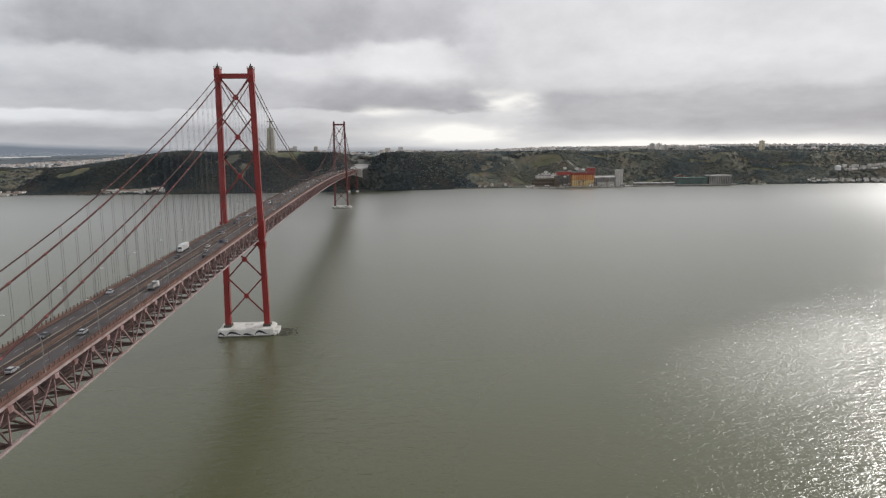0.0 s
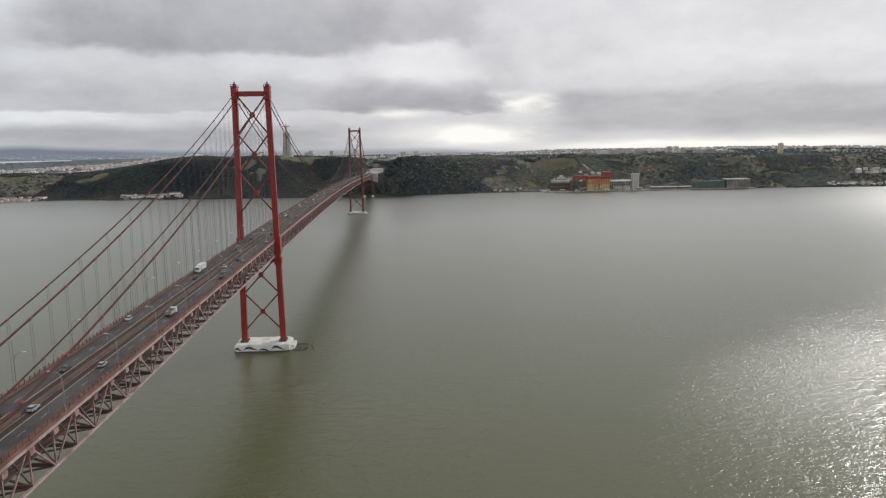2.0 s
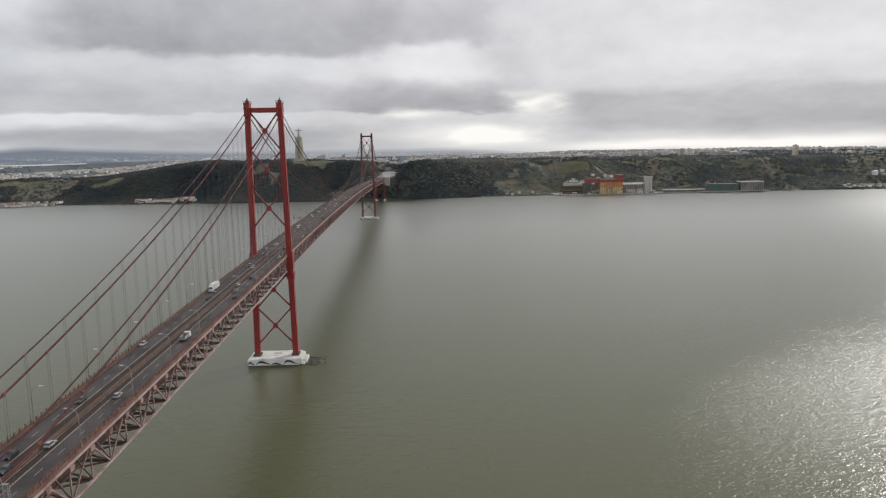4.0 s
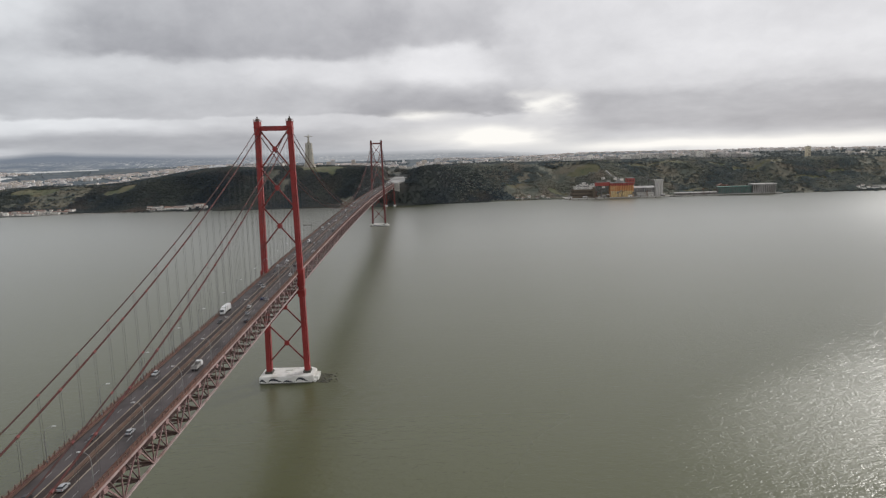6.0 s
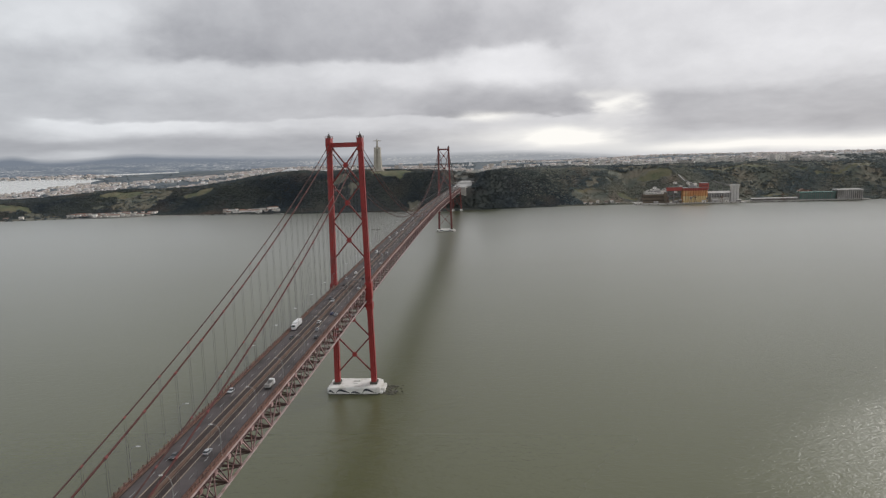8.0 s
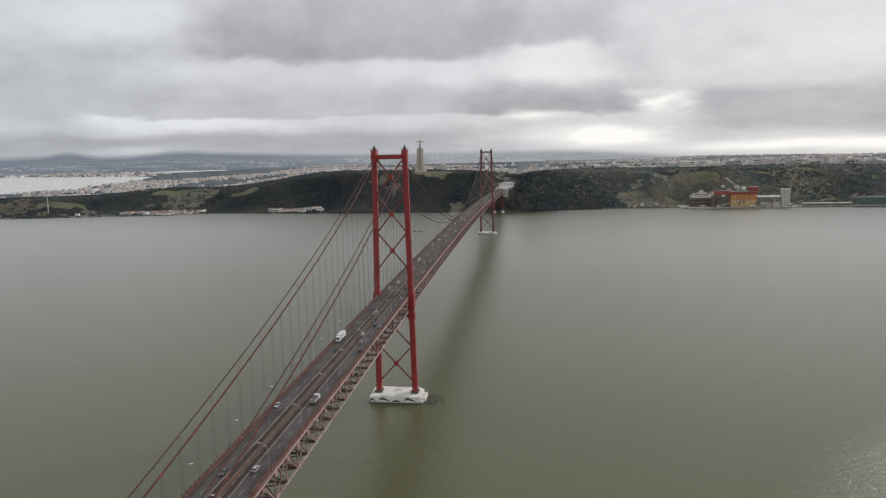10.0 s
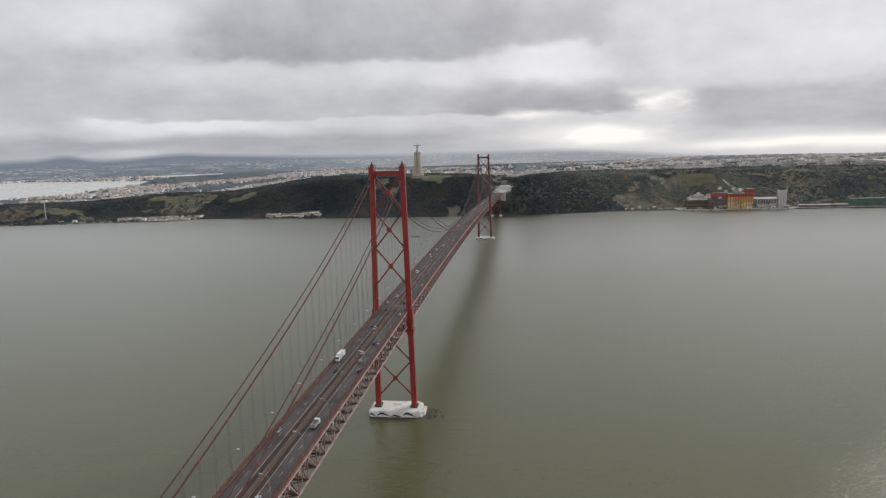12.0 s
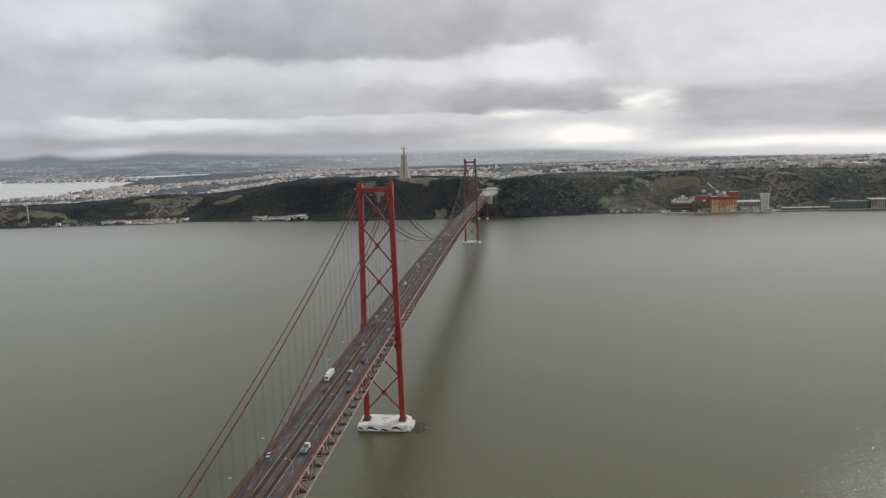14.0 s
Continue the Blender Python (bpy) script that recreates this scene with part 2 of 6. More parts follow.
def water_material():
    m = bpy.data.materials.new("river_water")
    m.use_nodes = True
    nt = m.node_tree
    N, L = nt.nodes.new, nt.links.new
    p = nt.nodes["Principled BSDF"]
    geo = N("ShaderNodeNewGeometry")

    def waves(scale, detail, stretch, turn=25):
        mp = N("ShaderNodeMapping")
        mp.inputs["Scale"].default_value = (stretch, 1, 1)
        mp.inputs["Rotation"].default_value = (0, 0, radians(turn))
        L(geo.outputs["Position"], mp.inputs[0])
        n = N("ShaderNodeTexNoise")
        n.inputs["Scale"].default_value, n.inputs["Detail"].default_value = scale, detail
        n.inputs["Distortion"].default_value = 0.6
        L(mp.outputs[0], n.inputs["Vector"])
        return n.outputs[0]

    silt = N("ShaderNodeMix")
    silt.data_type = "RGBA"
    silt.inputs[6].default_value, silt.inputs[7].default_value = (*SILT_A, 1), (*SILT_B, 1)
    r = N("ShaderNodeMapRange")
    r.inputs[1].default_value, r.inputs[2].default_value = 0.35, 0.65
    L(waves(0.004, 4.0, 0.35), r.inputs[0]), L(r.outputs[0], silt.inputs[0])
    sep = N("ShaderNodeSeparateXYZ")
    L(geo.outputs["Position"], sep.inputs[0])
    prev = None
    for scale, detail, stretch, dist, strength in ((0.045, 3.0, 0.6, 0.7, 0.35), (0.22, 4.0, 0.6, 0.65, 0.95), (0.85, 3.0, 0.7, 0.25, 1.0)):
        b = N("ShaderNodeBump")
        b.inputs["Distance"].default_value = dist
        calm = N("ShaderNodeMapRange")          # the ripples lie down towards the sheltered far bank
        calm.interpolation_type = "SMOOTHSTEP"
        calm.inputs[1].default_value, calm.inputs[2].default_value = -300.0, 900.0
        calm.inputs[3].default_value, calm.inputs[4].default_value = strength, strength * 0.30
        L(sep.outputs[1], calm.inputs[0]), L(calm.outputs[0], b.inputs["Strength"])
        L(waves(scale, detail, stretch), b.inputs["Height"])
        if prev:
            L(prev, b.inputs["Normal"])
        prev = b.outputs[0]
    nt.nodes.remove(p)
    dif, glo, mixer, fr = N("ShaderNodeBsdfDiffuse"), N("ShaderNodeBsdfGlossy"), N("ShaderNodeMixShader"), N("ShaderNodeFresnel")
    L(silt.outputs[2], dif.inputs["Color"])
    lee = N("ShaderNodeMapRange")
    lee.inputs[1].default_value, lee.inputs[2].default_value, lee.inputs[3].default_value, lee.inputs[4].default_value = -250.0, 900.0, 0.25, 0.20
    rr = N("ShaderNodeMapRange")
    rr.inputs[1].default_value, rr.inputs[2].default_value, rr.inputs[3].default_value, rr.inputs[4].default_value = 0.35, 0.65, -0.02, 0.03
    L(waves(0.008, 4.0, 0.25, 8), rr.inputs[0]), L(sep.outputs[1], lee.inputs[0])
    blur = N("ShaderNodeMath")
    L(rr.outputs[0], blur.inputs[0]), L(lee.outputs[0], blur.inputs[1]), L(blur.outputs[0], glo.inputs["Roughness"])
    glo.distribution = "BECKMANN"
    glo.inputs["Color"].default_value = (1, 1, 1, 1)
    L(prev, glo.inputs["Normal"])
    # short steep ripples widen part of the gleam
    glw, gmix = N("ShaderNodeBsdfGlossy"), N("ShaderNodeMixShader")
    glw.distribution = "BECKMANN"
    chop = N("ShaderNodeMapRange")          # more short chop out in the fairway
    chop.inputs[1].default_value, chop.inputs[2].default_value = -400.0, 1200.0
    chop.inputs[3].default_value, chop.inputs[4].default_value = 0.25, 0.48
    chop.interpolation_type = "SMOOTHSTEP"
    L(sep.outputs[1], chop.inputs[0])
    # one long rougher patch off the bridge, added to imitate a sunlit glitter
    glint_space = N("ShaderNodeMapping")
    glint_space.vector_type = "TEXTURE"
    glint_space.inputs["Location"].default_value, glint_space.inputs["Rotation"].default_value, glint_space.inputs["Scale"].default_value = GLINT_PATCH
    dist = N("ShaderNodeVectorMath")
    dist.operation = "LENGTH"
    L(geo.outputs["Position"], glint_space.inputs[0]), L(glint_space.outputs[0], dist.inputs[0])
    frayed = N("ShaderNodeMath")
    frayed.operation = "MULTIPLY_ADD"
    frayed.inputs[1].default_value = 0.7
    L(waves(0.012, 5.0, 0.6, 40), frayed.inputs[0]), L(dist.outputs["Value"], frayed.inputs[2])
    ruffle = N("ShaderNodeMapRange")
    ruffle.interpolation_type = "SMOOTHERSTEP"
    ruffle.inputs[1].default_value, ruffle.inputs[2].default_value, ruffle.inputs[3].default_value, ruffle.inputs[4].default_value = 0.25, 1.95, 0.22, 0.0
    L(frayed.outputs[0], ruffle.inputs[0])
    rougher = N("ShaderNodeMath")
    rougher.operation = "ADD"
    L(chop.outputs[0], rougher.inputs[0]), L(ruffle.outputs[0], rougher.inputs[1]), L(rougher.outputs[0], glw.inputs["Roughness"])
    glw.inputs["Color"].default_value = (1, 1, 1, 1)
    crisp = N("ShaderNodeBump")          # sharp little waves in the glitter patch
    crisp.inputs["Distance"].default_value = 0.36
    lively = N("ShaderNodeMath")
    lively.operation = "MULTIPLY"
    lively.inputs[1].default_value = 4.5
    L(ruffle.outputs[0], lively.inputs[0]), L(lively.outputs[0], crisp.inputs["Strength"])
    L(waves(0.85, 4.0, 0.6, 40), crisp.inputs["Height"]), L(prev, crisp.inputs["Normal"]), L(crisp.outputs[0], glw.inputs["Normal"])
    share = N("ShaderNodeMath")
    share.operation = "MULTIPLY_ADD"
    share.inputs[1].default_value, share.inputs[2].default_value = 1.6, 0.56
    L(ruffle.outputs[0], share.inputs[0]), L(share.outputs[0], gmix.inputs[0])
    L(glo.outputs[0], gmix.inputs[1]), L(glw.outputs[0], gmix.inputs[2])
    fr.inputs["IOR"].default_value = 1.48
    cap = N("ShaderNodeMath")
    cap.operation = "MINIMUM"
    cap.inputs[1].default_value = 0.70
    fb, mixf = N("ShaderNodeFresnel"), N("ShaderNodeMix")
    fb.inputs["IOR"].default_value = 1.48
    L(prev, fb.inputs["Normal"])
    mixf.inputs[0].default_value = 0.3
    L(fr.outputs[0], mixf.inputs[2]), L(fb.outputs[0], mixf.inputs[3]), L(mixf.outputs[0], cap.inputs[0])
    L(cap.outputs[0], mixer.inputs[0]), L(dif.outputs[0], mixer.inputs[1]), L(gmix.outputs[0], mixer.inputs[2])
    L(mixer.outputs[0], nt.nodes["Material Output"].inputs[0])
    return m


SILT_A, SILT_B = (0.071, 0.076, 0.024), (0.082, 0.086, 0.034)
GLINT_PATCH = ((322.0, -108.0, 0.0), (0.0, 0.0, radians(43)), (215.0, 82.0, 1.0))
WATER = water_material()
RED = mat("red_bridge_paint", (0.315, 0.028, 0.026), (0.25, 0.025, 0.023), 0.5, scale=0.15, fine=1.2, stain=(0.20, 0.026, 0.022), stain_scale=0.12)
# dulled copy of the tower red, with distance haze put into the colour
RED_FAR = mat("hazed_red_paint", (0.195, 0.056, 0.052), (0.155, 0.048, 0.046), 0.65, scale=0.12, fine=1.0)
BRACE_RED = mat("weathered_red_paint", (0.19, 0.030, 0.025), (0.145, 0.026, 0.022), 0.55, scale=0.3, fine=2.0)
TRUSS = mat("faded_red_truss_paint", (0.335, 0.212, 0.204), (0.27, 0.166, 0.158), 0.6, scale=0.4, fine=2.5, random_ob=0.16, stain=(0.13, 0.055, 0.046), stain_scale=0.3)
CHORD = mat("pale_chord_paint", (0.43, 0.335, 0.32), (0.35, 0.262, 0.25), 0.6, scale=0.3, fine=2.0, stain=(0.23, 0.13, 0.112), stain_scale=0.2)
# darker copy of the truss colour, for the members under the deck
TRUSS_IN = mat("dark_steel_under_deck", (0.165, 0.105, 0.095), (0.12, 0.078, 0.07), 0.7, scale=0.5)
CABLE = mat("red_cable_paint", (0.105, 0.033, 0.029), (0.078, 0.028, 0.025), 0.7, scale=0.5, spec=0.25)
CABLE_OLD = mat("brown_cable_paint", (0.080, 0.036, 0.032), (0.062, 0.030, 0.027), 0.75, scale=0.5, spec=0.25)
ROPE = mat("grey_wire_rope", (0.17, 0.16, 0.155), (0.12, 0.11, 0.11), 0.5, metal=0.2, scale=1.0)
ASPHALT = mat("worn_asphalt", (0.088, 0.074, 0.073), (0.058, 0.048, 0.048), 0.85, scale=0.10, fine=0.8, stain=(0.036, 0.030, 0.029), stain_scale=0.10)
GRATING = mat("rusty_steel_grating", (0.036, 0.020, 0.016), (0.023, 0.013, 0.011), 0.75, scale=0.25, fine=4.0)
KERB = mat("ochre_steel_barrier", (0.175, 0.110, 0.082), (0.13, 0.082, 0.062), 0.7, scale=0.3, fine=2.0)
WALKWAY = mat("rust_red_walkway", (0.195, 0.092, 0.068), (0.145, 0.070, 0.053), 0.7, scale=0.3, fine=2.0, stain=(0.09, 0.042, 0.032), stain_scale=0.2)
RIBTAN = mat("tan_weathered_steel", (0.35, 0.29, 0.225), (0.27, 0.22, 0.17), 0.7, scale=0.2, fine=1.5, stain=(0.16, 0.115, 0.085), stain_scale=0.15)
PAINT_WHITE = mat("road_marking_white", (0.44, 0.44, 0.43), (0.30, 0.30, 0.29), 0.7, scale=0.3)
GALV = mat("galvanised_steel", (0.38, 0.38, 0.37), (0.30, 0.30, 0.29), 0.45, metal=0.5, scale=1.0)
LAMP_GLASS = mat("lamp_diffuser", (0.72, 0.72, 0.70), (0.66, 0.66, 0.64), 0.3, scale=2.0)
CONCRETE = mat("white_painted_concrete", (0.78, 0.77, 0.73), (0.68, 0.67, 0.63), 0.85, scale=0.15, fine=1.0, bump=0.03, stain=(0.52, 0.50, 0.45), stain_scale=0.16)
TIDE = mat("tide_dark_concrete", (0.10, 0.095, 0.075), (0.07, 0.068, 0.055), 0.8, scale=0.3)
MURAL = mat("dark_mural_paint", (0.04, 0.045, 0.055), (0.03, 0.033, 0.04), 0.7, scale=0.5)
STONE = mat("pale_monument_concrete", (0.50, 0.47, 0.40), (0.42, 0.39, 0.33), 0.85, scale=0.08, fine=0.6, stain=(0.34, 0.31, 0.26), stain_scale=0.06)
# hillside ground paled, with the haze over the far bank put into it
GRASSY = mat("scrub_ground", (0.110, 0.122, 0.098), (0.175, 0.160, 0.120), 0.95, scale=0.02, fine=0.09, stain=(0.195, 0.165, 0.120), stain_scale=0.016)
# dark ground colour with the shade of the trees put into it
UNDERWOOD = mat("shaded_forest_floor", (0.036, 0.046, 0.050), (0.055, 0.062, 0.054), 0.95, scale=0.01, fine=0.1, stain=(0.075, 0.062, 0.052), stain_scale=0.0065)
HEATH = mat("brown_heath_ground", (0.105, 0.086, 0.066), (0.140, 0.116, 0.086), 0.95, scale=0.012, fine=0.1, stain=(0.065, 0.070, 0.052), stain_scale=0.014)
MEADOW = mat("meadow_grass", (0.088, 0.104, 0.056), (0.135, 0.128, 0.074), 0.95, scale=0.03, fine=0.12, stain=(0.175, 0.145, 0.088), stain_scale=0.018)
# grey-blue rather than green: distance haze is put into the plain's colour
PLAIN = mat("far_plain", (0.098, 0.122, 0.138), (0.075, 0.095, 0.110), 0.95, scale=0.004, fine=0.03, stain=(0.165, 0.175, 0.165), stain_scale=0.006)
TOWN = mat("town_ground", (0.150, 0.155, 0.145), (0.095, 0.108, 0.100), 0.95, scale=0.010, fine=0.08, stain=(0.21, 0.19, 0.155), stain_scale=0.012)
PLASTER = mat("pale_plaster", (0.84, 0.82, 0.80), (0.66, 0.64, 0.62), 0.85, scale=0.02, fine=0.3, island=0.35)
PLASTER_OB = mat("pale_house_plaster", (0.74, 0.71, 0.66), (0.60, 0.57, 0.52), 0.85, scale=0.03, fine=0.3, random_ob=0.38)
CREAM = mat("cream_plaster", (0.66, 0.61, 0.54), (0.54, 0.48, 0.42), 0.85, scale=0.02, fine=0.3, island=0.3)
OCHRE = mat("ochre_block_plaster", (0.72, 0.64, 0.48), (0.64, 0.56, 0.41), 0.85, scale=0.03, fine=0.4)
TILE = mat("terracotta_roof_tiles", (0.235, 0.145, 0.110), (0.185, 0.120, 0.095), 0.85, scale=0.05, fine=0.6, random_ob=0.25)
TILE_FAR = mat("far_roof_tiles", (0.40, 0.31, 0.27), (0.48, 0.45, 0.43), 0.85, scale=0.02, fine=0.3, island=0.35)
FLATROOF = mat("grey_flat_roof", (0.34, 0.33, 0.31), (0.26, 0.25, 0.24), 0.9, scale=0.05, fine=0.5, random_ob=0.2)
GLASS = mat("dark_window_glass", (0.05, 0.055, 0.06), (0.035, 0.04, 0.045), 0.15, scale=0.2)
ORANGE = mat("orange_silo_paint", (0.58, 0.29, 0.12), (0.52, 0.24, 0.10), 0.7, scale=0.06, fine=0.6, stain=(0.60, 0.40, 0.20), stain_scale=0.05)
FADED = mat("faded_yellow_silo_paint", (0.66, 0.52, 0.28), (0.58, 0.42, 0.20), 0.75, scale=0.06, fine=0.6, stain=(0.60, 0.55, 0.42), stain_scale=0.06)
REDCLAD = mat("red_cladding", (0.38, 0.075, 0.06), (0.30, 0.065, 0.052), 0.6, scale=0.08, fine=0.8)
GREYCLAD = mat("grey_industrial_wall", (0.22, 0.21, 0.20), (0.16, 0.155, 0.15), 0.8, scale=0.05, fine=0.5, stain=(0.11, 0.10, 0.09), stain_scale=0.05)
LIGHTROOF = mat("pale_sheet_roof", (0.52, 0.50, 0.47), (0.44, 0.42, 0.40), 0.7, scale=0.06, fine=0.5)
GREENSTEEL = mat("faded_green_steel", (0.10, 0.21, 0.18), (0.075, 0.16, 0.135), 0.7, scale=0.1, fine=0.6)
DARKWALL = mat("dark_brown_wall", (0.10, 0.08, 0.06), (0.07, 0.058, 0.046), 0.9, scale=0.08, fine=0.5)
TERRACE = mat("brown_stone_terrace", (0.17, 0.135, 0.10), (0.12, 0.10, 0.075), 0.9, scale=0.05, fine=0.5)
QUAY = mat("pale_quay_concrete", (0.46, 0.44, 0.40), (0.37, 0.35, 0.32), 0.9, scale=0.05, fine=0.5, stain=(0.22, 0.205, 0.175), stain_scale=0.04)
ROADFAR = mat("pale_road_surface", (0.40, 0.39, 0.375), (0.33, 0.32, 0.31), 0.9, scale=0.03, fine=0.3)
TYRE = mat("black_rubber", (0.02, 0.02, 0.02), (0.015, 0.015, 0.015), 0.8)
RUBBLE = mat("wet_dark_rock", (0.10, 0.095, 0.07), (0.07, 0.066, 0.05), 0.6, scale=0.3, island=0.4)


def bay_material():
    m = bpy.data.materials.new("still_bay_water")
    m.use_nodes = True
    nt = m.node_tree
    N, L = nt.nodes.new, nt.links.new
    nt.nodes.remove(nt.nodes["Principled BSDF"])
    dif, glo, mixer, fr = N("ShaderNodeBsdfDiffuse"), N("ShaderNodeBsdfGlossy"), N("ShaderNodeMixShader"), N("ShaderNodeFresnel")
    dif.inputs["Color"].default_value = (0.20, 0.205, 0.19, 1)
    glo.inputs["Color"].default_value = (0.84, 0.83, 0.80, 1)
    g, n, r = N("ShaderNodeNewGeometry"), N("ShaderNodeTexNoise"), N("ShaderNodeMapRange")
    n.inputs["Scale"].default_value = 0.01
    r.inputs[3].default_value, r.inputs[4].default_value = 0.15, 0.4
    L(g.outputs["Position"], n.inputs["Vector"]), L(n.outputs[0], r.inputs[0]), L(r.outputs[0], glo.inputs["Roughness"])
    fr.inputs["IOR"].default_value = 1.45
    L(fr.outputs[0], mixer.inputs[0]), L(dif.outputs[0], mixer.inputs[1]), L(glo.outputs[0], mixer.inputs[2])
    L(mixer.outputs[0], nt.nodes["Material Output"].inputs[0])
    return m


BAY = bay_material()


# ---- mesh helpers ----
class Build:
    """Collects vertices and faces for one mesh."""

    def __init__(self):
        self.v, self.f = [], []

    def add(self, verts, faces):
        o = len(self.v)
        self.v += [tuple(p) for p in verts]
        self.f += [tuple(o + i for i in q) for q in faces]
        return self

    def hexa(self, lo, hi):
        """Eight corners: four below, four above, both counter-clockwise."""
        return self.add([*lo, *hi], [(3, 2, 1, 0), (4, 5, 6, 7), (0, 1, 5, 4), (1, 2, 6, 5), (2, 3, 7, 6), (3, 0, 4, 7)])

    def box(self, x0, x1, y0, y1, z0, z1):
        q = ((x0, y0), (x1, y0), (x1, y1), (x0, y1))
        return self.hexa([(x, y, z0) for x, y in q], [(x, y, z1) for x, y in q])

    def tbox(self, c0, s0, c1, s1):
        """A tapered box from centre c0 with half sizes s0 up to centre c1 with half sizes s1."""
        k = ((-1, -1), (1, -1), (1, 1), (-1, 1))
        return self.hexa([(c0[0] + i * s0[0], c0[1] + j * s0[1], c0[2]) for i, j in k],
                         [(c1[0] + i * s1[0], c1[1] + j * s1[1], c1[2]) for i, j in k])

    def beam(self, a, b, w, h, up=(0, 0, 1)):
        """A bar from a to b, w wide and h high."""
        a, b = Vector(a), Vector(b)
        d = (b - a).normalized()
        s = d.cross(Vector(up))
        s = s.normalized() if s.length > 1e-4 else Vector((1, 0, 0))
        n = s.cross(d)
        k = ((-1, -1), (1, -1), (1, 1), (-1, 1))
        return self.hexa([a + s * (i * w / 2) + n * (j * h / 2) for i, j in k], [b + s * (i * w / 2) + n * (j * h / 2) for i, j in k])

    def tube(self, pts, r, sides=6, caps=True):
        pts = [Vector(p) for p in pts]
        rows = []
        for i, p in enumerate(pts):
            d = (pts[min(i + 1, len(pts) - 1)] - pts[max(i - 1, 0)]).normalized()
            s = d.cross(Vector((0, 0, 1)))
            s = s.normalized() if s.length > 1e-3 else Vector((1, 0, 0))
            n = s.cross(d)
            rr = r[i] if isinstance(r, (list, tuple)) else r
            rows.append([p + (s * math.cos(a) + n * math.sin(a)) * rr for a in (math.tau * k / sides for k in range(sides))])
        faces = []
        for i in range(len(rows) - 1):
            for k in range(sides):
                a, b = i * sides + k, i * sides + (k + 1) % sides
                faces.append((a, b, b + sides, a + sides))
        if caps:
            faces += [tuple(range(sides))[::-1], tuple((len(rows) - 1) * sides + k for k in range(sides))]
        return self.add([p for row in rows for p in row], faces)

    def cyl(self, x, y, z0, z1, r0, r1=None, sides=12):
        return self.tube([(x, y, z0), (x, y, z1)], [r0, r0 if r1 is None else r1], sides)

    def prism(self, poly, z0, z1):
        n = len(poly)
        return self.add([(x, y, z0) for x, y in poly] + [(x, y, z1) for x, y in poly],
                        [tuple(range(n))[::-1], tuple(range(n, 2 * n))] + [(i, (i + 1) % n, n + (i + 1) % n, n + i) for i in range(n)])

    def profile(self, poly, x0, x1):
        """A side profile of (y, z) points drawn out along x."""
        n = len(poly)
        return self.add([(x0, y, z) for y, z in poly] + [(x1, y, z) for y, z in poly],
                        [tuple(range(n)), tuple(range(n, 2 * n))[::-1]] + [(i, n + i, n + (i + 1) % n, (i + 1) % n) for i in range(n)])

    def mesh(self, name, material, smooth=False):
        me = bpy.data.meshes.new(name)
        me.from_pydata(self.v, [], self.f)
        me.materials.append(material)
        if smooth:
            me.shade_smooth()
        bm = bmesh.new()
        bm.from_mesh(me)
        bmesh.ops.recalc_face_normals(bm, faces=bm.faces)
        bm.to_mesh(me)
        bm.free()
        return me


def part(name, build, material, parent=None, label="", smooth=False, at=None):
    data = build if isinstance(build, bpy.types.Mesh) else build.mesh(name, material, smooth)
    ob = new(name, data)
    if parent is not None:
        ob.parent = parent
    if at is not None:
        ob.matrix_basis = at
    if label:
        tagged(ob, label)
    return ob


def thing(name, label, category, at=(0, 0, 0), group="", turn=0):
    ob = new(name)
    ob.empty_display_size = 1
    ob.matrix_basis = pose(*at, 0, 0, turn)
    return tagged(ob, label, category, group)


# ---- the lie of the land ----
RNG = np.random.default_rng(7)
EYE = (104.0, -481.0)
SHORE = np.array(((-3600, 1380), (-1600, 1480), (-1400, 1512), (-1240, 1540), (-1060, 1545), (-980, 1585), (-560, 1555), (-300, 1556), (-60, 1548), (60, 1556), (220, 1590), (400, 1632),
                  (560, 1632), (700, 1580), (830, 1620), (1000, 1640), (1200, 1645), (1500, 1640), (1750, 1620), (3600, 1560)), float)
CREST = np.array(((-60, 40), (-45, 40), (-39, 46), (-35, 48), (-31, 68), (-28, 70), (-24, 72), (-20, 102), (-17.7, 113), (-14, 117), (-10, 116), (-6, 112), (-3, 108), (0, 110),
                  (5, 110), (10, 108), (14.5, 112), (19, 105), (23.4, 110), (27, 104), (31, 104), (37, 97), (60, 90)), float)
BACK = np.array(((-60, 3), (-34, 4), (-29, 8), (-24, 30), (-19, 66), (-10, 76), (0, 75), (8, 88), (16, 100), (21, 114), (26, 121), (35, 116), (60, 100)), float)
RIM = np.array(((-60, 95), (-25, 97), (-10, 100), (1, 102), (8, 106), (14, 122), (20, 118), (26, 108), (35, 100), (60, 90)), float)
BAY_NEAR = np.array(((-60, 4080), (-38.4, 4090), (-36.3, 4130), (-35, 4300), (-33, 4378), (-31.2, 4590)), float)
BAY_FAR = np.array(((-60, 4880), (-39.7, 4868), (-36.2, 4780), (-32.4, 4700), (-31.2, 4600)), float)


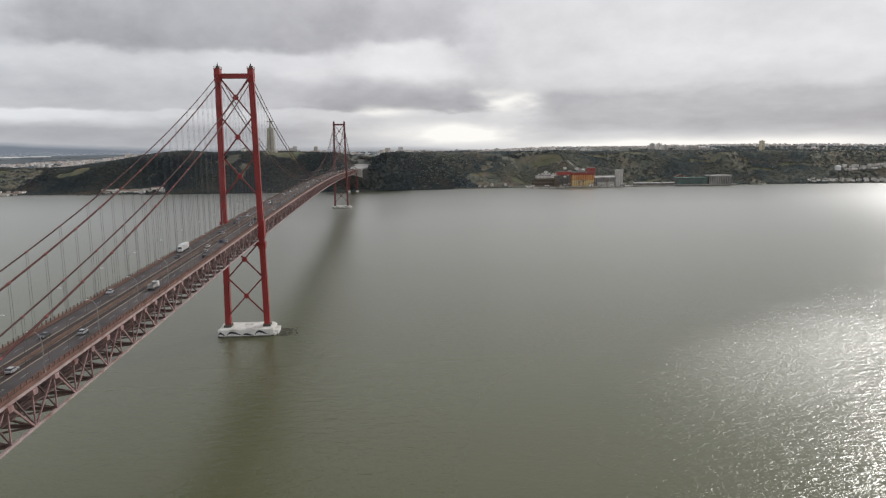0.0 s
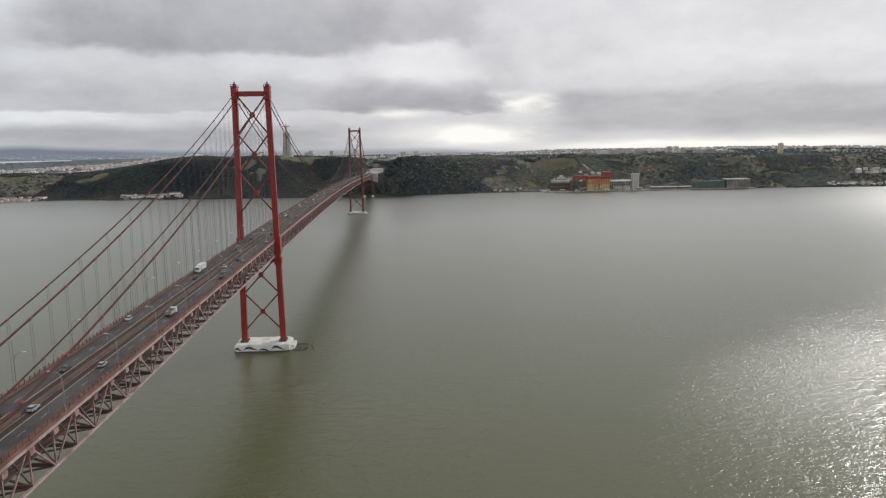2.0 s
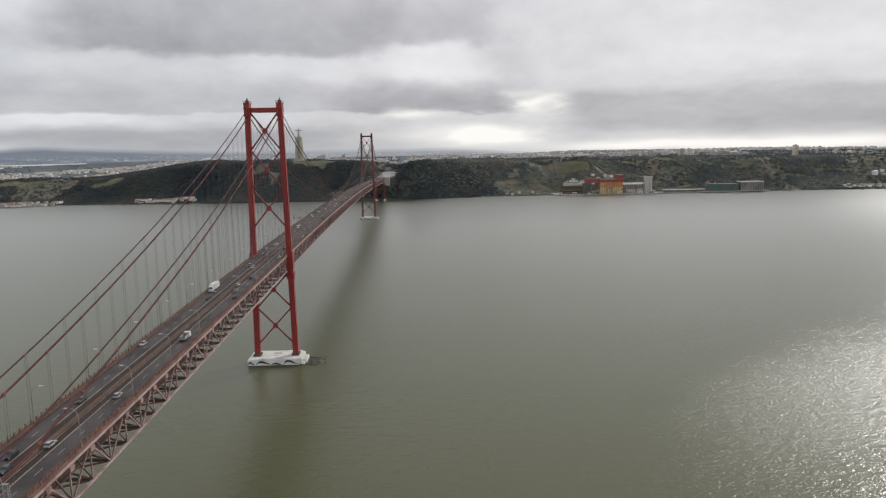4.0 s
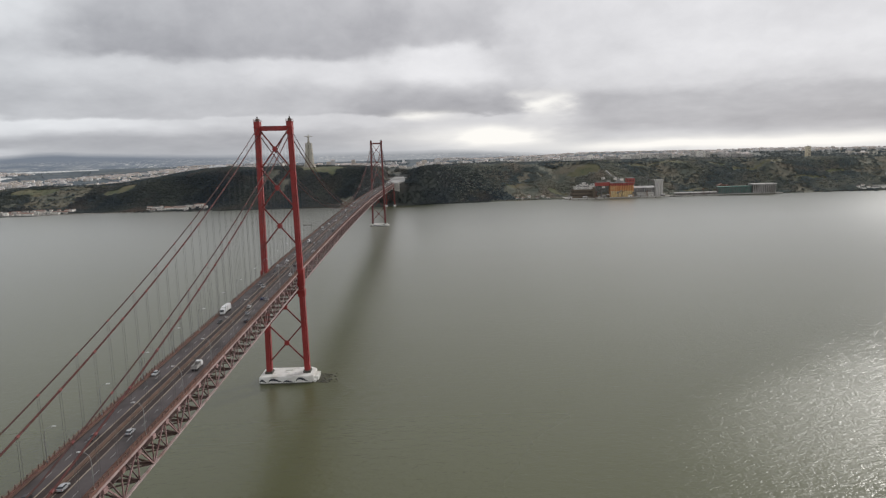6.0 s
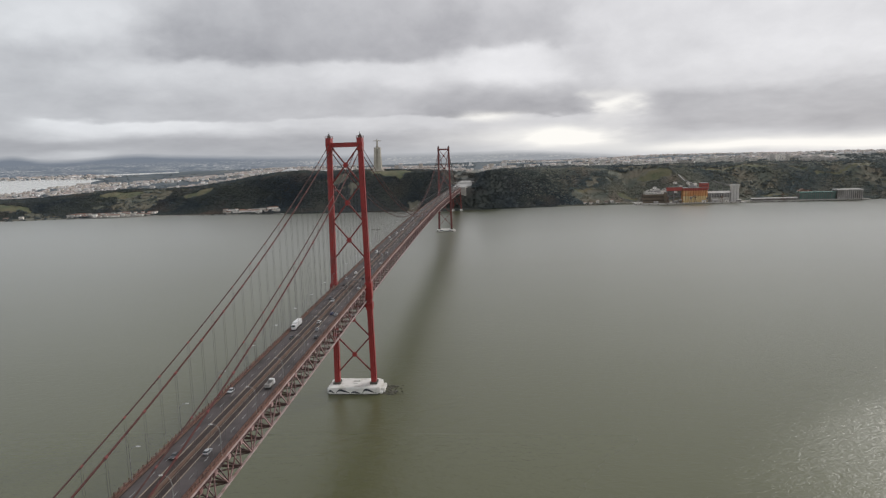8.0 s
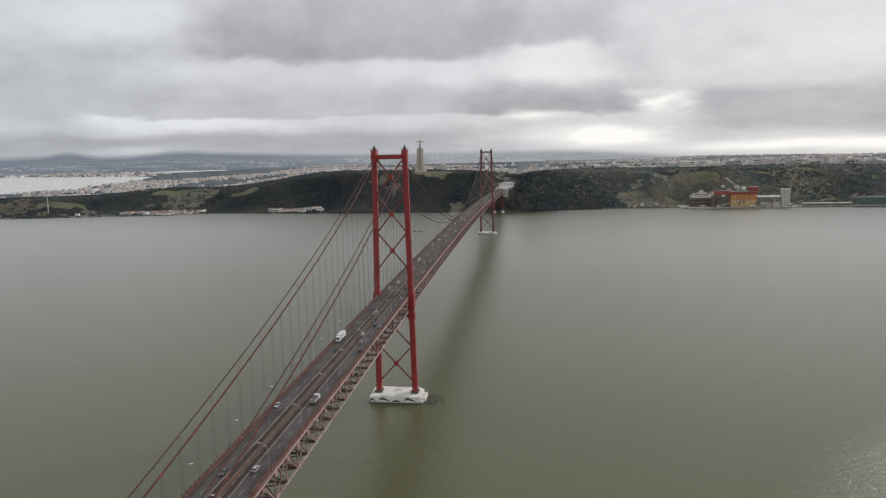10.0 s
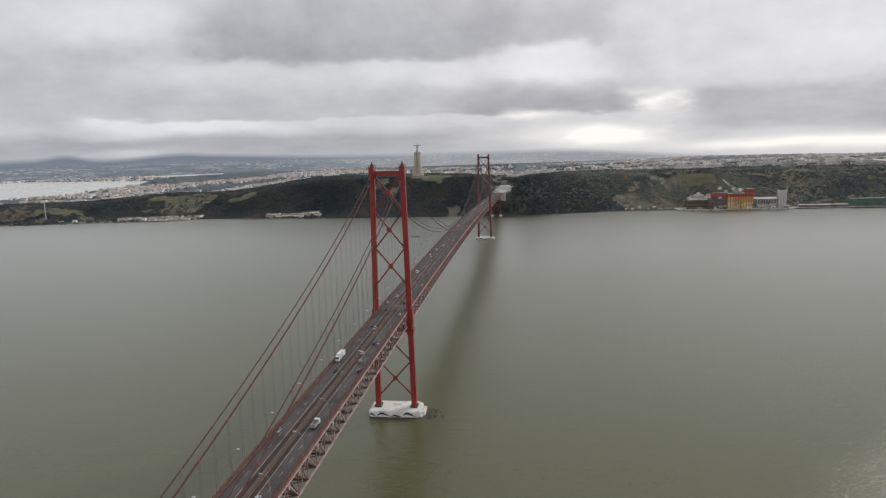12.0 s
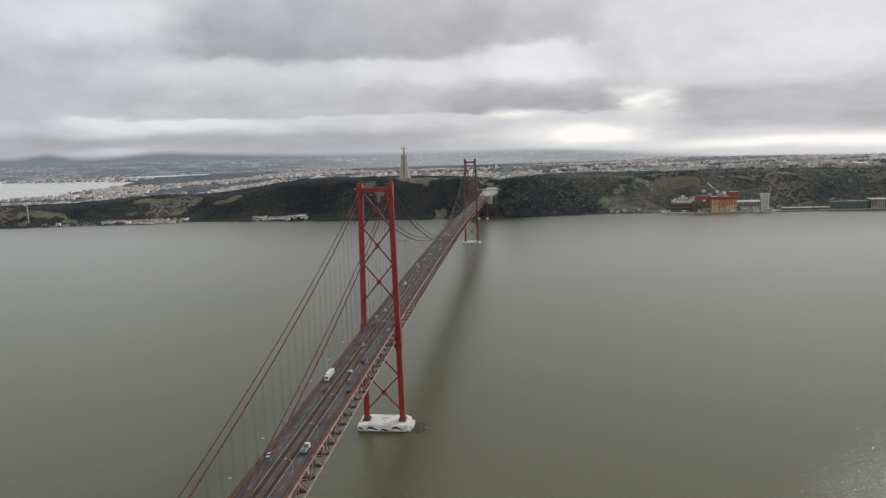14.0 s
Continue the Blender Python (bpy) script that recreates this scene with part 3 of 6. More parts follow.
def fbm(x, y, size, seed=0, octaves=4):
    """Smooth noise in about -1..1 on arrays."""
    out, amp, norm = np.zeros_like(x, dtype=float), 1.0, 0.0
    for o in range(octaves):
        gx, gy = x / size + 17.3 * o + seed * 31.7, y / size + 9.1 * o + seed * 11.3
        ix, iy = np.floor(gx), np.floor(gy)
        fx, fy = gx - ix, gy - iy
        fx, fy = fx * fx * (3 - 2 * fx), fy * fy * (3 - 2 * fy)

        def h(a, b):
            s = np.sin(a * 127.1 + b * 311.7 + seed * 74.7) * 43758.5453
            return s - np.floor(s)

        val = (h(ix, iy) * (1 - fx) + h(ix + 1, iy) * fx) * (1 - fy) + (h(ix, iy + 1) * (1 - fx) + h(ix + 1, iy + 1) * fx) * fy
        out, norm = out + amp * (2 * val - 1), norm + amp
        amp, size = amp * 0.5, size / 2
    return out / norm


def smooth(t):
    t = np.clip(t, 0, 1)
    return t * t * (3 - 2 * t)


def polar(x, y):
    dx, dy = x - EYE[0], y - EYE[1]
    return np.degrees(np.arctan2(dx, dy)), np.hypot(dx, dy)


def ground_z(x, y):
    x, y = np.asarray(x, float), np.asarray(y, float)
    az, r = polar(x, y)
    inland = y - np.interp(x, SHORE[:, 0], SHORE[:, 1]) + 14 * fbm(x, y, 160, 3)
    crest, back, rim = (np.interp(az, t[:, 0], t[:, 1]) for t in (CREST, BACK, RIM))
    width = np.interp(np.abs(x - 10), (50, 200), (75, 230)) + 60 * fbm(x, y, 350, 5)
    up = 0.75 * smooth(inland / width) + 0.25 * np.clip(inland / width, 0, 1)
    shelf = np.interp(x, (480, 560, 900, 1250, 1320), (0, 60, 50, 60, 0)) + np.interp(x, (-1500, -1400, -960, -900), (0, 40, 40, 0))
    up = np.where(shelf > 1, smooth((inland - shelf) / 240) * 1.0, up)
    z = 2.0 + (crest - 2) * up * (1 + 0.10 * fbm(x, y, 240, 1) * smooth(inland / 120))
    z += (7 * fbm(x, y, 90, 2) + 9 * fbm(x, y, 170, 6)) * up * (1 - smooth((inland - 260) / 200))
    drop = smooth((inland - 380) / 420)
    z = z * (1 - drop) + (back + 10 * fbm(x, y, 500, 4)) * drop
    far = np.clip((r - 3900) / 1040, 0, 1)
    z = z * (1 - far) + rim * far
    # the motorway's cutting behind the bridge
    cut = (1 - smooth((np.abs(x - 14) - 34) / 45)) * smooth((inland - 10) / 30) * (1 - smooth((y - 1880) / 120))
    z = z * (1 - cut) + np.minimum(z, 66 + 0.014 * (y - 1580)) * cut
    return np.where(inland < 0, np.maximum(-6, inland * 0.25), np.maximum(z, 1.2 * smooth(inland / 6)))


def zone(x, y):
    """0 scrub and woods, 1 meadow, 2 town, 3 bay, 4 far plain."""
    az, r = polar(x, y)
    inland = y - np.interp(x, SHORE[:, 0], SHORE[:, 1])
    out = np.zeros(np.shape(x), int)
    wob = 40 * fbm(x, y, 150, 8)
    out[(inland > 430 + 2 * wob) & (fbm(x, y, 420, 12) > np.where(az > 2, 0.02, -0.28))] = 2
    for mx, my, rx, ry in ((-890, 1755, 75, 30), (-985, 1850, 60, 20), (-1170, 1780, 85, 30), (-1500, 1640, 110, 26), (645, 1814, 46, 22), (-210, 1800, 230, 46), (548, 1742, 26, 26), (395, 1735, 45, 9),
                           (975, 1700, 80, 16), (1020, 1735, 60, 10), (1395, 1748, 60, 10), (1500, 1780, 60, 8), (800, 1865, 120, 8), (1020, 1880, 140, 8), (1290, 1850, 130, 8), (480, 1925, 60, 16)):
        out[((x - mx + 1.2 * wob + 30 * fbm(x, y, 60, 10)) / rx) ** 2 + ((y - my + 0.5 * wob + 22 * fbm(x, y, 45, 9)) / ry) ** 2 < 1 + 0.6 * fbm(x, y, 25, 13)] = 1
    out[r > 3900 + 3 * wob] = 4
    a = az + 0.5 * fbm(x, y, 160, 14)
    shore_r = r + 25 * fbm(x, y, 200, 18)
    out[(a < -31.2) & (shore_r > np.interp(a, BAY_NEAR[:, 0], BAY_NEAR[:, 1])) & (shore_r < np.interp(a, BAY_FAR[:, 0], BAY_FAR[:, 1]))] = 3
    out[(a > -31.5) & (a < -25.5) & (shore_r > 4835 + 9 * np.abs(a + 29)) & (r < 4925)] = 3
    return out


def wooded(x, y):
    """Where the trees stand close."""
    wood = fbm(x, y, 190, 40) + 0.25 * fbm(x, y, 45, 41)
    limit = np.interp(x, (-1000, -900, 330, 480, 1500), (-0.1, -0.55, -0.4, 0.02, 0.0))
    return (wood > limit) & (zone(x, y) == 0)


def build_land():
    azs = np.radians(np.arange(-52, 52.01, 0.16))
    rs = np.concatenate([np.arange(1880, 2700, 9.0), np.arange(2700, 4941, 20.0)])
    A, R = np.meshgrid(azs, rs)
    x, y = EYE[0] + R * np.sin(A), EYE[1] + R * np.cos(A)
    z = ground_z(x, y)
    n, m = len(rs), len(azs)
    i = np.arange(n * m).reshape(n, m)
    quads = np.stack([i[:-1, :-1], i[:-1, 1:], i[1:, 1:], i[1:, :-1]], -1)[..., ::-1].reshape(-1, 4)
    cx, cy = x.ravel()[quads].mean(1), y.ravel()[quads].mean(1)
    zn = zone(cx, cy)
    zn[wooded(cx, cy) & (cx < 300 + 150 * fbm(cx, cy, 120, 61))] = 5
    zn[wooded(cx, cy) & (cx >= 300 + 150 * fbm(cx, cy, 120, 61))] = 0
    zn[(cx < -1440 + 60 * fbm(cx, cy, 120, 60)) & (zn == 0) & (cy < 1900)] = 6
    keep = z.ravel()[quads].max(1) > -3.5
    co = np.stack([x, y, z], -1).reshape(-1, 3)

    def sheet(name, q, mats, idx):
        used, inv = np.unique(q, return_inverse=True)
        me = bpy.data.meshes.new(name)
        me.from_pydata(co[used].tolist(), [], inv.reshape(-1, 4).tolist())
        for k in mats:
            me.materials.append(k)
        me.polygons.foreach_set("material_index", idx.astype(np.int32))
        me.shade_smooth()
        return new(name, me)

    land = keep & (zn != 3)
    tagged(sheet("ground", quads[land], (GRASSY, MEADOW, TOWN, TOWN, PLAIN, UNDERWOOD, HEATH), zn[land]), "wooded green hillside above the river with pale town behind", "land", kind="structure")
    bay = zn == 3
    tagged(sheet("water_bay", quads[bay], (BAY,), np.zeros(bay.sum())), "pale still water of a far bay behind the hills", "water", kind="structure")


build_land()
b = Build()
b.add([(-4800, -2600, 0), (4800, -2600, 0), (4800, 2600, 0), (-4800, 2600, 0)], [(0, 1, 2, 3)])
tagged(part("water", b, WATER), "wide olive-grey river with small wind ripples", "river", kind="structure")


# ---- the bridge: deck line and cable lines ----
SPAN, SIDE, PANEL, DEPTH = 1013.0, 483.5, 11.511, 10.65
TRUSS_X = 11.0


def deck_z(y):
    """Road level."""
    if y < 0:
        return 80.3 + 0.0205 * y
    if y > SPAN:
        return 80.3 - 0.0205 * (y - SPAN)
    u = y / SPAN
    return 80.3 + 0.0205 * SPAN * u * (1 - u)


def cable_z(y, upper):
    if y < 0 or y > SPAN:
        d = -y if y < 0 else y - SPAN
        z = 178.5 - 0.392 * d + 3.05e-4 * d * d if d < 330 else 82.35 - 0.055 * (d - 330)
        return z + (5.2 if upper else 0)
    u = y / SPAN
    mid = deck_z(SPAN / 2) + 3.2
    z = mid + (178.5 - mid) * (2 * u - 1) ** 2
    return z + (5.2 - 1.2 * min(1, 4 * u, 4 - 4 * u) if upper else 0)


NEAR = (-42, 20)      # the panels that are built member by member


def panel_pose(i, x=0.0):
    y = PANEL * i
    slope = math.degrees(math.atan2(deck_z(y + PANEL) - deck_z(y), PANEL))
    return pose(x, y, deck_z(y), slope, 0, 0)


def ribbon(x0, x1, up0, up1, i0=-42, i1=137):
    """A strip that follows the road, from panel i0 to i1."""
    bb = Build()
    v, f = [], []
    for i in range(i0, i1 + 1):
        y = PANEL * i
        z = deck_z(y)
        v += [(x0, y, z + up0), (x1, y, z + up0), (x1, y, z + up1), (x0, y, z + up1)]
    n = i1 - i0
    for k in range(n):
        for a in range(4):
            f.append((4 * k + a, 4 * k + (a + 1) % 4, 4 * k + 4 + (a + 1) % 4, 4 * k + 4 + a))
    f += [(3, 2, 1, 0), tuple(4 * n + a for a in range(4))]
    return bb.add(v, f)


def truss_parts():
    """One panel's members, from its first node at the road's level. Built once, used along the bridge."""
    t, bt = -1.3, -1.3 - DEPTH
    d = {}
    d["vertical"] = Build().beam((0, 0, bt), (0, 0, t), 0.36, 0.42, (0, 1, 0))
    down = Build()
    down.beam((0, 0.5, t - 0.3), (0, PANEL - 0.5, bt + 0.3), 0.40, 0.50)
    rise = Build()
    rise.beam((0, 0.5, bt + 0.3), (0, PANEL - 0.5, t - 0.3), 0.40, 0.50)
    d["down"], d["rise"] = down, rise
    g = Build()
    poly = ((-1.15, t - 0.35), (1.15, t - 0.35), (1.15, t - 1.5), (0.8, t - 1.9), (-0.8, t - 1.9), (-1.15, t - 1.5))
    g.profile(poly, -1.0, 1.0)
    d["gusset"] = g
    g = Build()
    g.profile(((-1.1, bt - 0.5), (1.1, bt - 0.5), (1.1, bt + 0.6), (0.5, bt + 1.2), (-0.5, bt + 1.2), (-1.1, bt + 0.6)), -0.45, 0.45)
    d["lower_gusset"] = g
    fb = Build()
    fb.box(-TRUSS_X + 0.4, TRUSS_X - 0.4, -0.25, 0.25, -2.5, -0.75)
    fb.beam((-TRUSS_X, 0, bt + 0.2), (TRUSS_X, 0, bt + 0.2), 0.5, 1.0)
    for s in (-1, 1):
        fb.beam((s * (TRUSS_X - 0.3), 0, bt + 0.8), (s * 5.2, 0, -3.0), 0.4, 0.4, (0, 1, 0))
    d["floor_beam"] = fb
    lb = Build()
    lb.beam((-TRUSS_X, 0, bt), (TRUSS_X, PANEL, bt), 0.5, 0.45)
    lb.beam((TRUSS_X, 0, bt - 0.02), (-TRUSS_X, PANEL, bt - 0.02), 0.5, 0.45)
    d["lateral_brace"] = lb
    return d


def build_deck():
    deck = thing("bridge_deck", "long red steel truss deck with grey asphalt lanes on top", "bridge deck")
    part("road_surface", ribbon(-10.1, -3.7, -0.3, 0.0), ASPHALT, deck, "worn grey asphalt carriageway")
    part("road_surface", ribbon(3.7, 10.1, -0.3, 0.0), ASPHALT, deck, "worn grey asphalt carriageway")
    for s in (-1, 1):
        part("grating", ribbon(min(s * 0.55, s * 3.7), max(s * 0.55, s * 3.7), -0.3, -0.03), GRATING, deck, "dark rusty steel grating lane")
        part("kerb", ribbon(s * 3.7 - 0.17, s * 3.7 + 0.17, -0.3, 0.10), RIBTAN, deck, "tan steel lane edge")
        for x in (1.05,):
            part("grating_rib", ribbon(s * x - 0.10, s * x + 0.10, -0.3, 0.02), RIBTAN, deck, "tan steel rib between the grating panels")
        part("gutter", ribbon(min(s * 9.55, s * 9.95), max(s * 9.55, s * 9.95), -0.3, 0.008), GRATING, deck, "dark drain along the kerb")
        part("walkway_edge", ribbon(min(s * 10.0, s * 10.32), max(s * 10.0, s * 10.32), -0.2, 0.34), KERB, deck, "rusty steel edge beam")
        part("walkway_slot", ribbon(min(s * 10.75, s * 11.0), max(s * 10.75, s * 11.0), -0.2, 0.235), GRATING, deck, "dark cable slot in the walkway")
        part("fascia", ribbon(min(s * 11.5, s * 11.62), max(s * 11.5, s * 11.62), -0.6, 0.42), WALKWAY, deck, "rust-red fascia plate")
        part("walkway", ribbon(min(s * 10.1, s * 11.55), max(s * 10.1, s * 11.55), -0.45, 0.22), WALKWAY, deck, "rust-red maintenance walkway")
        part("top_chord", ribbon(s * TRUSS_X - 0.45, s * TRUSS_X + 0.45, -1.75, -0.85), CHORD, deck, "faded red steel chord")
        part("bottom_chord", ribbon(s * TRUSS_X - 0.36, s * TRUSS_X + 0.36, -1.75 - DEPTH, -1.05 - DEPTH), CHORD, deck, "faded red steel chord")
        for up in (0.7, 1.15):
            part("handrail", ribbon(s * 11.45 - 0.05, s * 11.45 + 0.05, up - 0.06, up + 0.04), WALKWAY, deck)
        part("guard_rail", ribbon(s * 10.15 - 0.07, s * 10.15 + 0.07, 0.45, 0.75), WALKWAY, deck)
        posts = Build()
        y = -483.0
        while y < 1576:
            z = deck_z(y)
            posts.box(s * 11.45 - 0.13, s * 11.45 + 0.13, y - 0.16, y + 0.16, z + 0.2, z + 1.6)
            y += PANEL / 4
        tagged(part("railing", posts, KERB, deck, "row of ochre railing posts"), kind="stuff")
    part("median_barrier", ribbon(-0.5, 0.5, -0.3, 0.28), KERB, deck, "ochre steel median strip")
    part("barrier_rail", ribbon(-0.1, 0.1, 0.28, 0.85), KERB, deck, "ochre steel median strip")
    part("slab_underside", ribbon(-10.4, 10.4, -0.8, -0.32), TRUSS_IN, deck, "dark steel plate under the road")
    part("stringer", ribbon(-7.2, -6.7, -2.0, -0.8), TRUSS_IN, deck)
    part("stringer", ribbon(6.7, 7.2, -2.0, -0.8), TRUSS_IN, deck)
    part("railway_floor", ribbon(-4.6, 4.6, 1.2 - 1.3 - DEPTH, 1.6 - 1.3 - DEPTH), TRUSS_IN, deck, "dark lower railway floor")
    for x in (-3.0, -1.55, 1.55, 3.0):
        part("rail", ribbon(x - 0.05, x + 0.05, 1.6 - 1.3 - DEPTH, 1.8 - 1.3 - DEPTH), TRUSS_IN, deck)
    far_marks = Build()
    mark = Build().add([(-0.075, 0, 0), (0.075, 0, 0), (0.075, 4, 0), (-0.075, 4, 0)], [(0, 1, 2, 3)]).mesh("lane_mark", PAINT_WHITE)
    for x in (-6.7, 6.7):
        y = -480.0
        while y < 1490:
            za, zb = deck_z(y) + 0.008, deck_z(y + 4) + 0.008
            if y < 300:
                part("lane_mark", mark, None, deck, at=pose(x, y, za, math.degrees(math.atan2(zb - za, 4))))
            else:
                far_marks.add([(x - 0.075, y, za), (x + 0.075, y, za), (x + 0.075, y + 4, zb), (x - 0.075, y + 4, zb)], [(0, 1, 2, 3)])
            y += 11.5
    tagged(part("distant_lane_mark", far_marks, PAINT_WHITE, deck, "white dashed lane marks"), kind="stuff")
    d = truss_parts()
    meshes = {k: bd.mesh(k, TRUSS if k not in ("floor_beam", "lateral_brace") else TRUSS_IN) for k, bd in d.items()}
    far = {k: Build() for k in ("diagonal", "vertical", "gusset", "floor_beam", "lateral_brace")}

    def put(kind, name, i, x):
        m = panel_pose(i, x)
        if NEAR[0] <= i < NEAR[1]:
            part(name, meshes[kind], None, deck, at=m)
        else:
            far[name].add([m @ Vector(p) for p in d[kind].v], d[kind].f)

    for i in range(-42, 137):
        for s in (-1, 1):
            x = s * TRUSS_X
            put("vertical", "vertical", i, x)
            put("down" if i % 2 == 0 else "rise", "diagonal", i, x)
            put("gusset", "gusset", i, x)
        put("floor_beam", "floor_beam", i, 0)
        put("lateral_brace", "lateral_brace", i, 0)
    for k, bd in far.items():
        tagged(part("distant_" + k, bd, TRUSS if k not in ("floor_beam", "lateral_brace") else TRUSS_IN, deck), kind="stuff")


build_deck()


# ---- towers and piers ----
LEG_TOP, LEG_FOOT, PIER_TOP = 11.2, 13.9, 5.2


def leg_x(z):
    return LEG_FOOT + (LEG_TOP - LEG_FOOT) * (z - PIER_TOP) / (184 - PIER_TOP)


def build_tower(y0, label, RED=RED, BRACE_RED=BRACE_RED):
    tower = thing("bridge_tower", label, "bridge tower", (0, y0, PIER_TOP), "towers of the suspension bridge")
    o = -PIER_TOP
    for s in (-1, 1):
        leg = Build()
        # a cellular leg: a wide plate box with a narrower rib box, so that its corners step in
        leg.tbox((s * leg_x(PIER_TOP + 1.5), 0, 1.5), (1.25, 3.1), (s * LEG_TOP, 0, 184 + o), (1.15, 2.5))
        leg.tbox((s * leg_x(PIER_TOP + 1.5), 0, 1.5), (1.95, 2.1), (s * LEG_TOP, 0, 184 + o), (1.8, 1.7))
        leg_ob = part("leg", leg, RED, tower, "tall tapering red steel leg")
        part("base_plate", Build().box(s * LEG_FOOT - 2.6, s * LEG_FOOT + 2.6, -3.7, 3.7, 0, 1.6), TIDE, tower, "dark foot of the leg")
        sp = Build()
        zz = 20.0
        while zz < 178:
            xx = s * leg_x(zz + PIER_TOP)
            w = 1.98 - 0.15 * zz / 180
            sp.box(xx - w, xx + w, -2.13 + 0.4 * zz / 180, 2.13 - 0.4 * zz / 180, zz, zz + 0.35)
            zz += 13.6
        part("splice_band", sp, RED, leg_ob)
        cap = Build()
        cap.tbox((s * LEG_TOP, 0, 178 + o), (1.85, 2.7), (s * LEG_TOP, 0, 183.5 + o), (2.0, 3.6))
        cap.box(s * LEG_TOP - 1.9, s * LEG_TOP + 1.9, -3.4, 3.4, 183.5 + o, 186.9 + o)
        cap.box(s * LEG_TOP - 2.15, s * LEG_TOP + 2.15, -3.8, 3.8, 186.9 + o, 187.2 + o)
        part("saddle_housing", cap, RED, tower, "flared red cable saddle housing")
        fin = Build()
        for dx, dy in ((-1.9, -3.5), (1.9, -3.5), (1.9, 3.5), (-1.9, 3.5)):
            fin.cyl(s * LEG_TOP + dx, dy, 187.2 + o, 188.6 + o, 0.13, sides=5)
        for k in (187.9, 188.5):
            for sy in (-3.5, 3.5):
                fin.beam((s * LEG_TOP - 1.9, sy, k + o), (s * LEG_TOP + 1.9, sy, k + o), 0.12, 0.12)
            for sx in (-1.9, 1.9):
                fin.beam((s * LEG_TOP + sx, -3.5, k + o), (s * LEG_TOP + sx, 3.5, k + o), 0.12, 0.12)
        part("service_railing", fin, BRACE_RED, tower)
        bc = Build()
        bc.tbox((s * LEG_TOP, 0, 187.2 + o), (1.1, 1.5), (s * LEG_TOP, 0, 189.2 + o), (0.8, 1.0))
        bc.cyl(s * LEG_TOP, 0, 189.2 + o, 190.4 + o, 0.5, 0.45, 8)
        bc.cyl(s * LEG_TOP, 0, 190.4 + o, 191.6 + o, 0.1, 0.06, 5)
        part("beacon", bc, TIDE, tower, "dark beacon on the tower top")
    beam_ = Build().box(-LEG_TOP + 1.2, LEG_TOP - 1.2, -1.5, 1.5, 180.6 + o, 183.6 + o)
    beam_.box(-LEG_TOP + 1.2, LEG_TOP - 1.2, -1.7, 1.7, 183.6 + o, 183.9 + o)
    part("cross_beam", beam_, RED, tower, "red portal beam between the leg tops")
    strut = Build().box(-leg_x(64) + 1.0, leg_x(64) - 1.0, -1.6, 1.6, 63.8 + o, 66.6 + o)
    part("cross_beam", strut, BRACE_RED, tower, "dark red strut under the deck")
    for s in (-1, 1):
        br = Build()
        br.hexa([(s * leg_x(66) - 2.4, -2.6, 62 + o), (s * leg_x(66) + 2.4, -2.6, 62 + o), (s * leg_x(66) + 2.4, 2.6, 62 + o), (s * leg_x(66) - 2.4, 2.6, 62 + o)],
                [(s * leg_x(66) - 2.6, -3.4, 67 + o), (s * leg_x(66) + 2.6, -3.4, 67 + o), (s * leg_x(66) + 2.6, 3.4, 67 + o), (s * leg_x(66) - 2.6, 3.4, 67 + o)])
        br.box(s * leg_x(76) - 2.5, s * leg_x(76) + 2.5, -2.9, 2.9, 70 + o, 82 + o)
        part("deck_bracket", br, RED, tower, "red steel collar that carries the deck")
    for z0, z1 in ((154.6, 181.2), (127.4, 154.2), (100.2, 127.0), (41.2, 67.4), (14.0, 40.8)):
        zm = (z0 + z1) / 2
        for s in (-1, 1):
            part("brace", Build().beam((-s * (leg_x(z0) - 1.2), 0, z0 + o), (s * (leg_x(z1) - 1.2), 0, z1 + o), 0.95, 1.1, (0, 1, 0)), BRACE_RED, tower, "dark red diagonal brace")
        g = 2.3
        gp = Build().add([(x, yy, zm + o + z) for yy in (-0.8, 0.8) for x, z in ((0, -g * 0.9), (g * 0.55, -g * 0.55), (g * 0.9, 0), (g * 0.55, g * 0.55), (0, g * 0.9), (-g * 0.55, g * 0.55), (-g * 0.9, 0), (-g * 0.55, -g * 0.55))],
                         [tuple(range(8)), tuple(range(8, 16))[::-1]] + [(k, 8 + k, 8 + (k + 1) % 8, (k + 1) % 8) for k in range(8)])
        part("gusset", gp, RED, tower, "bright red crossing plate")
    return tower


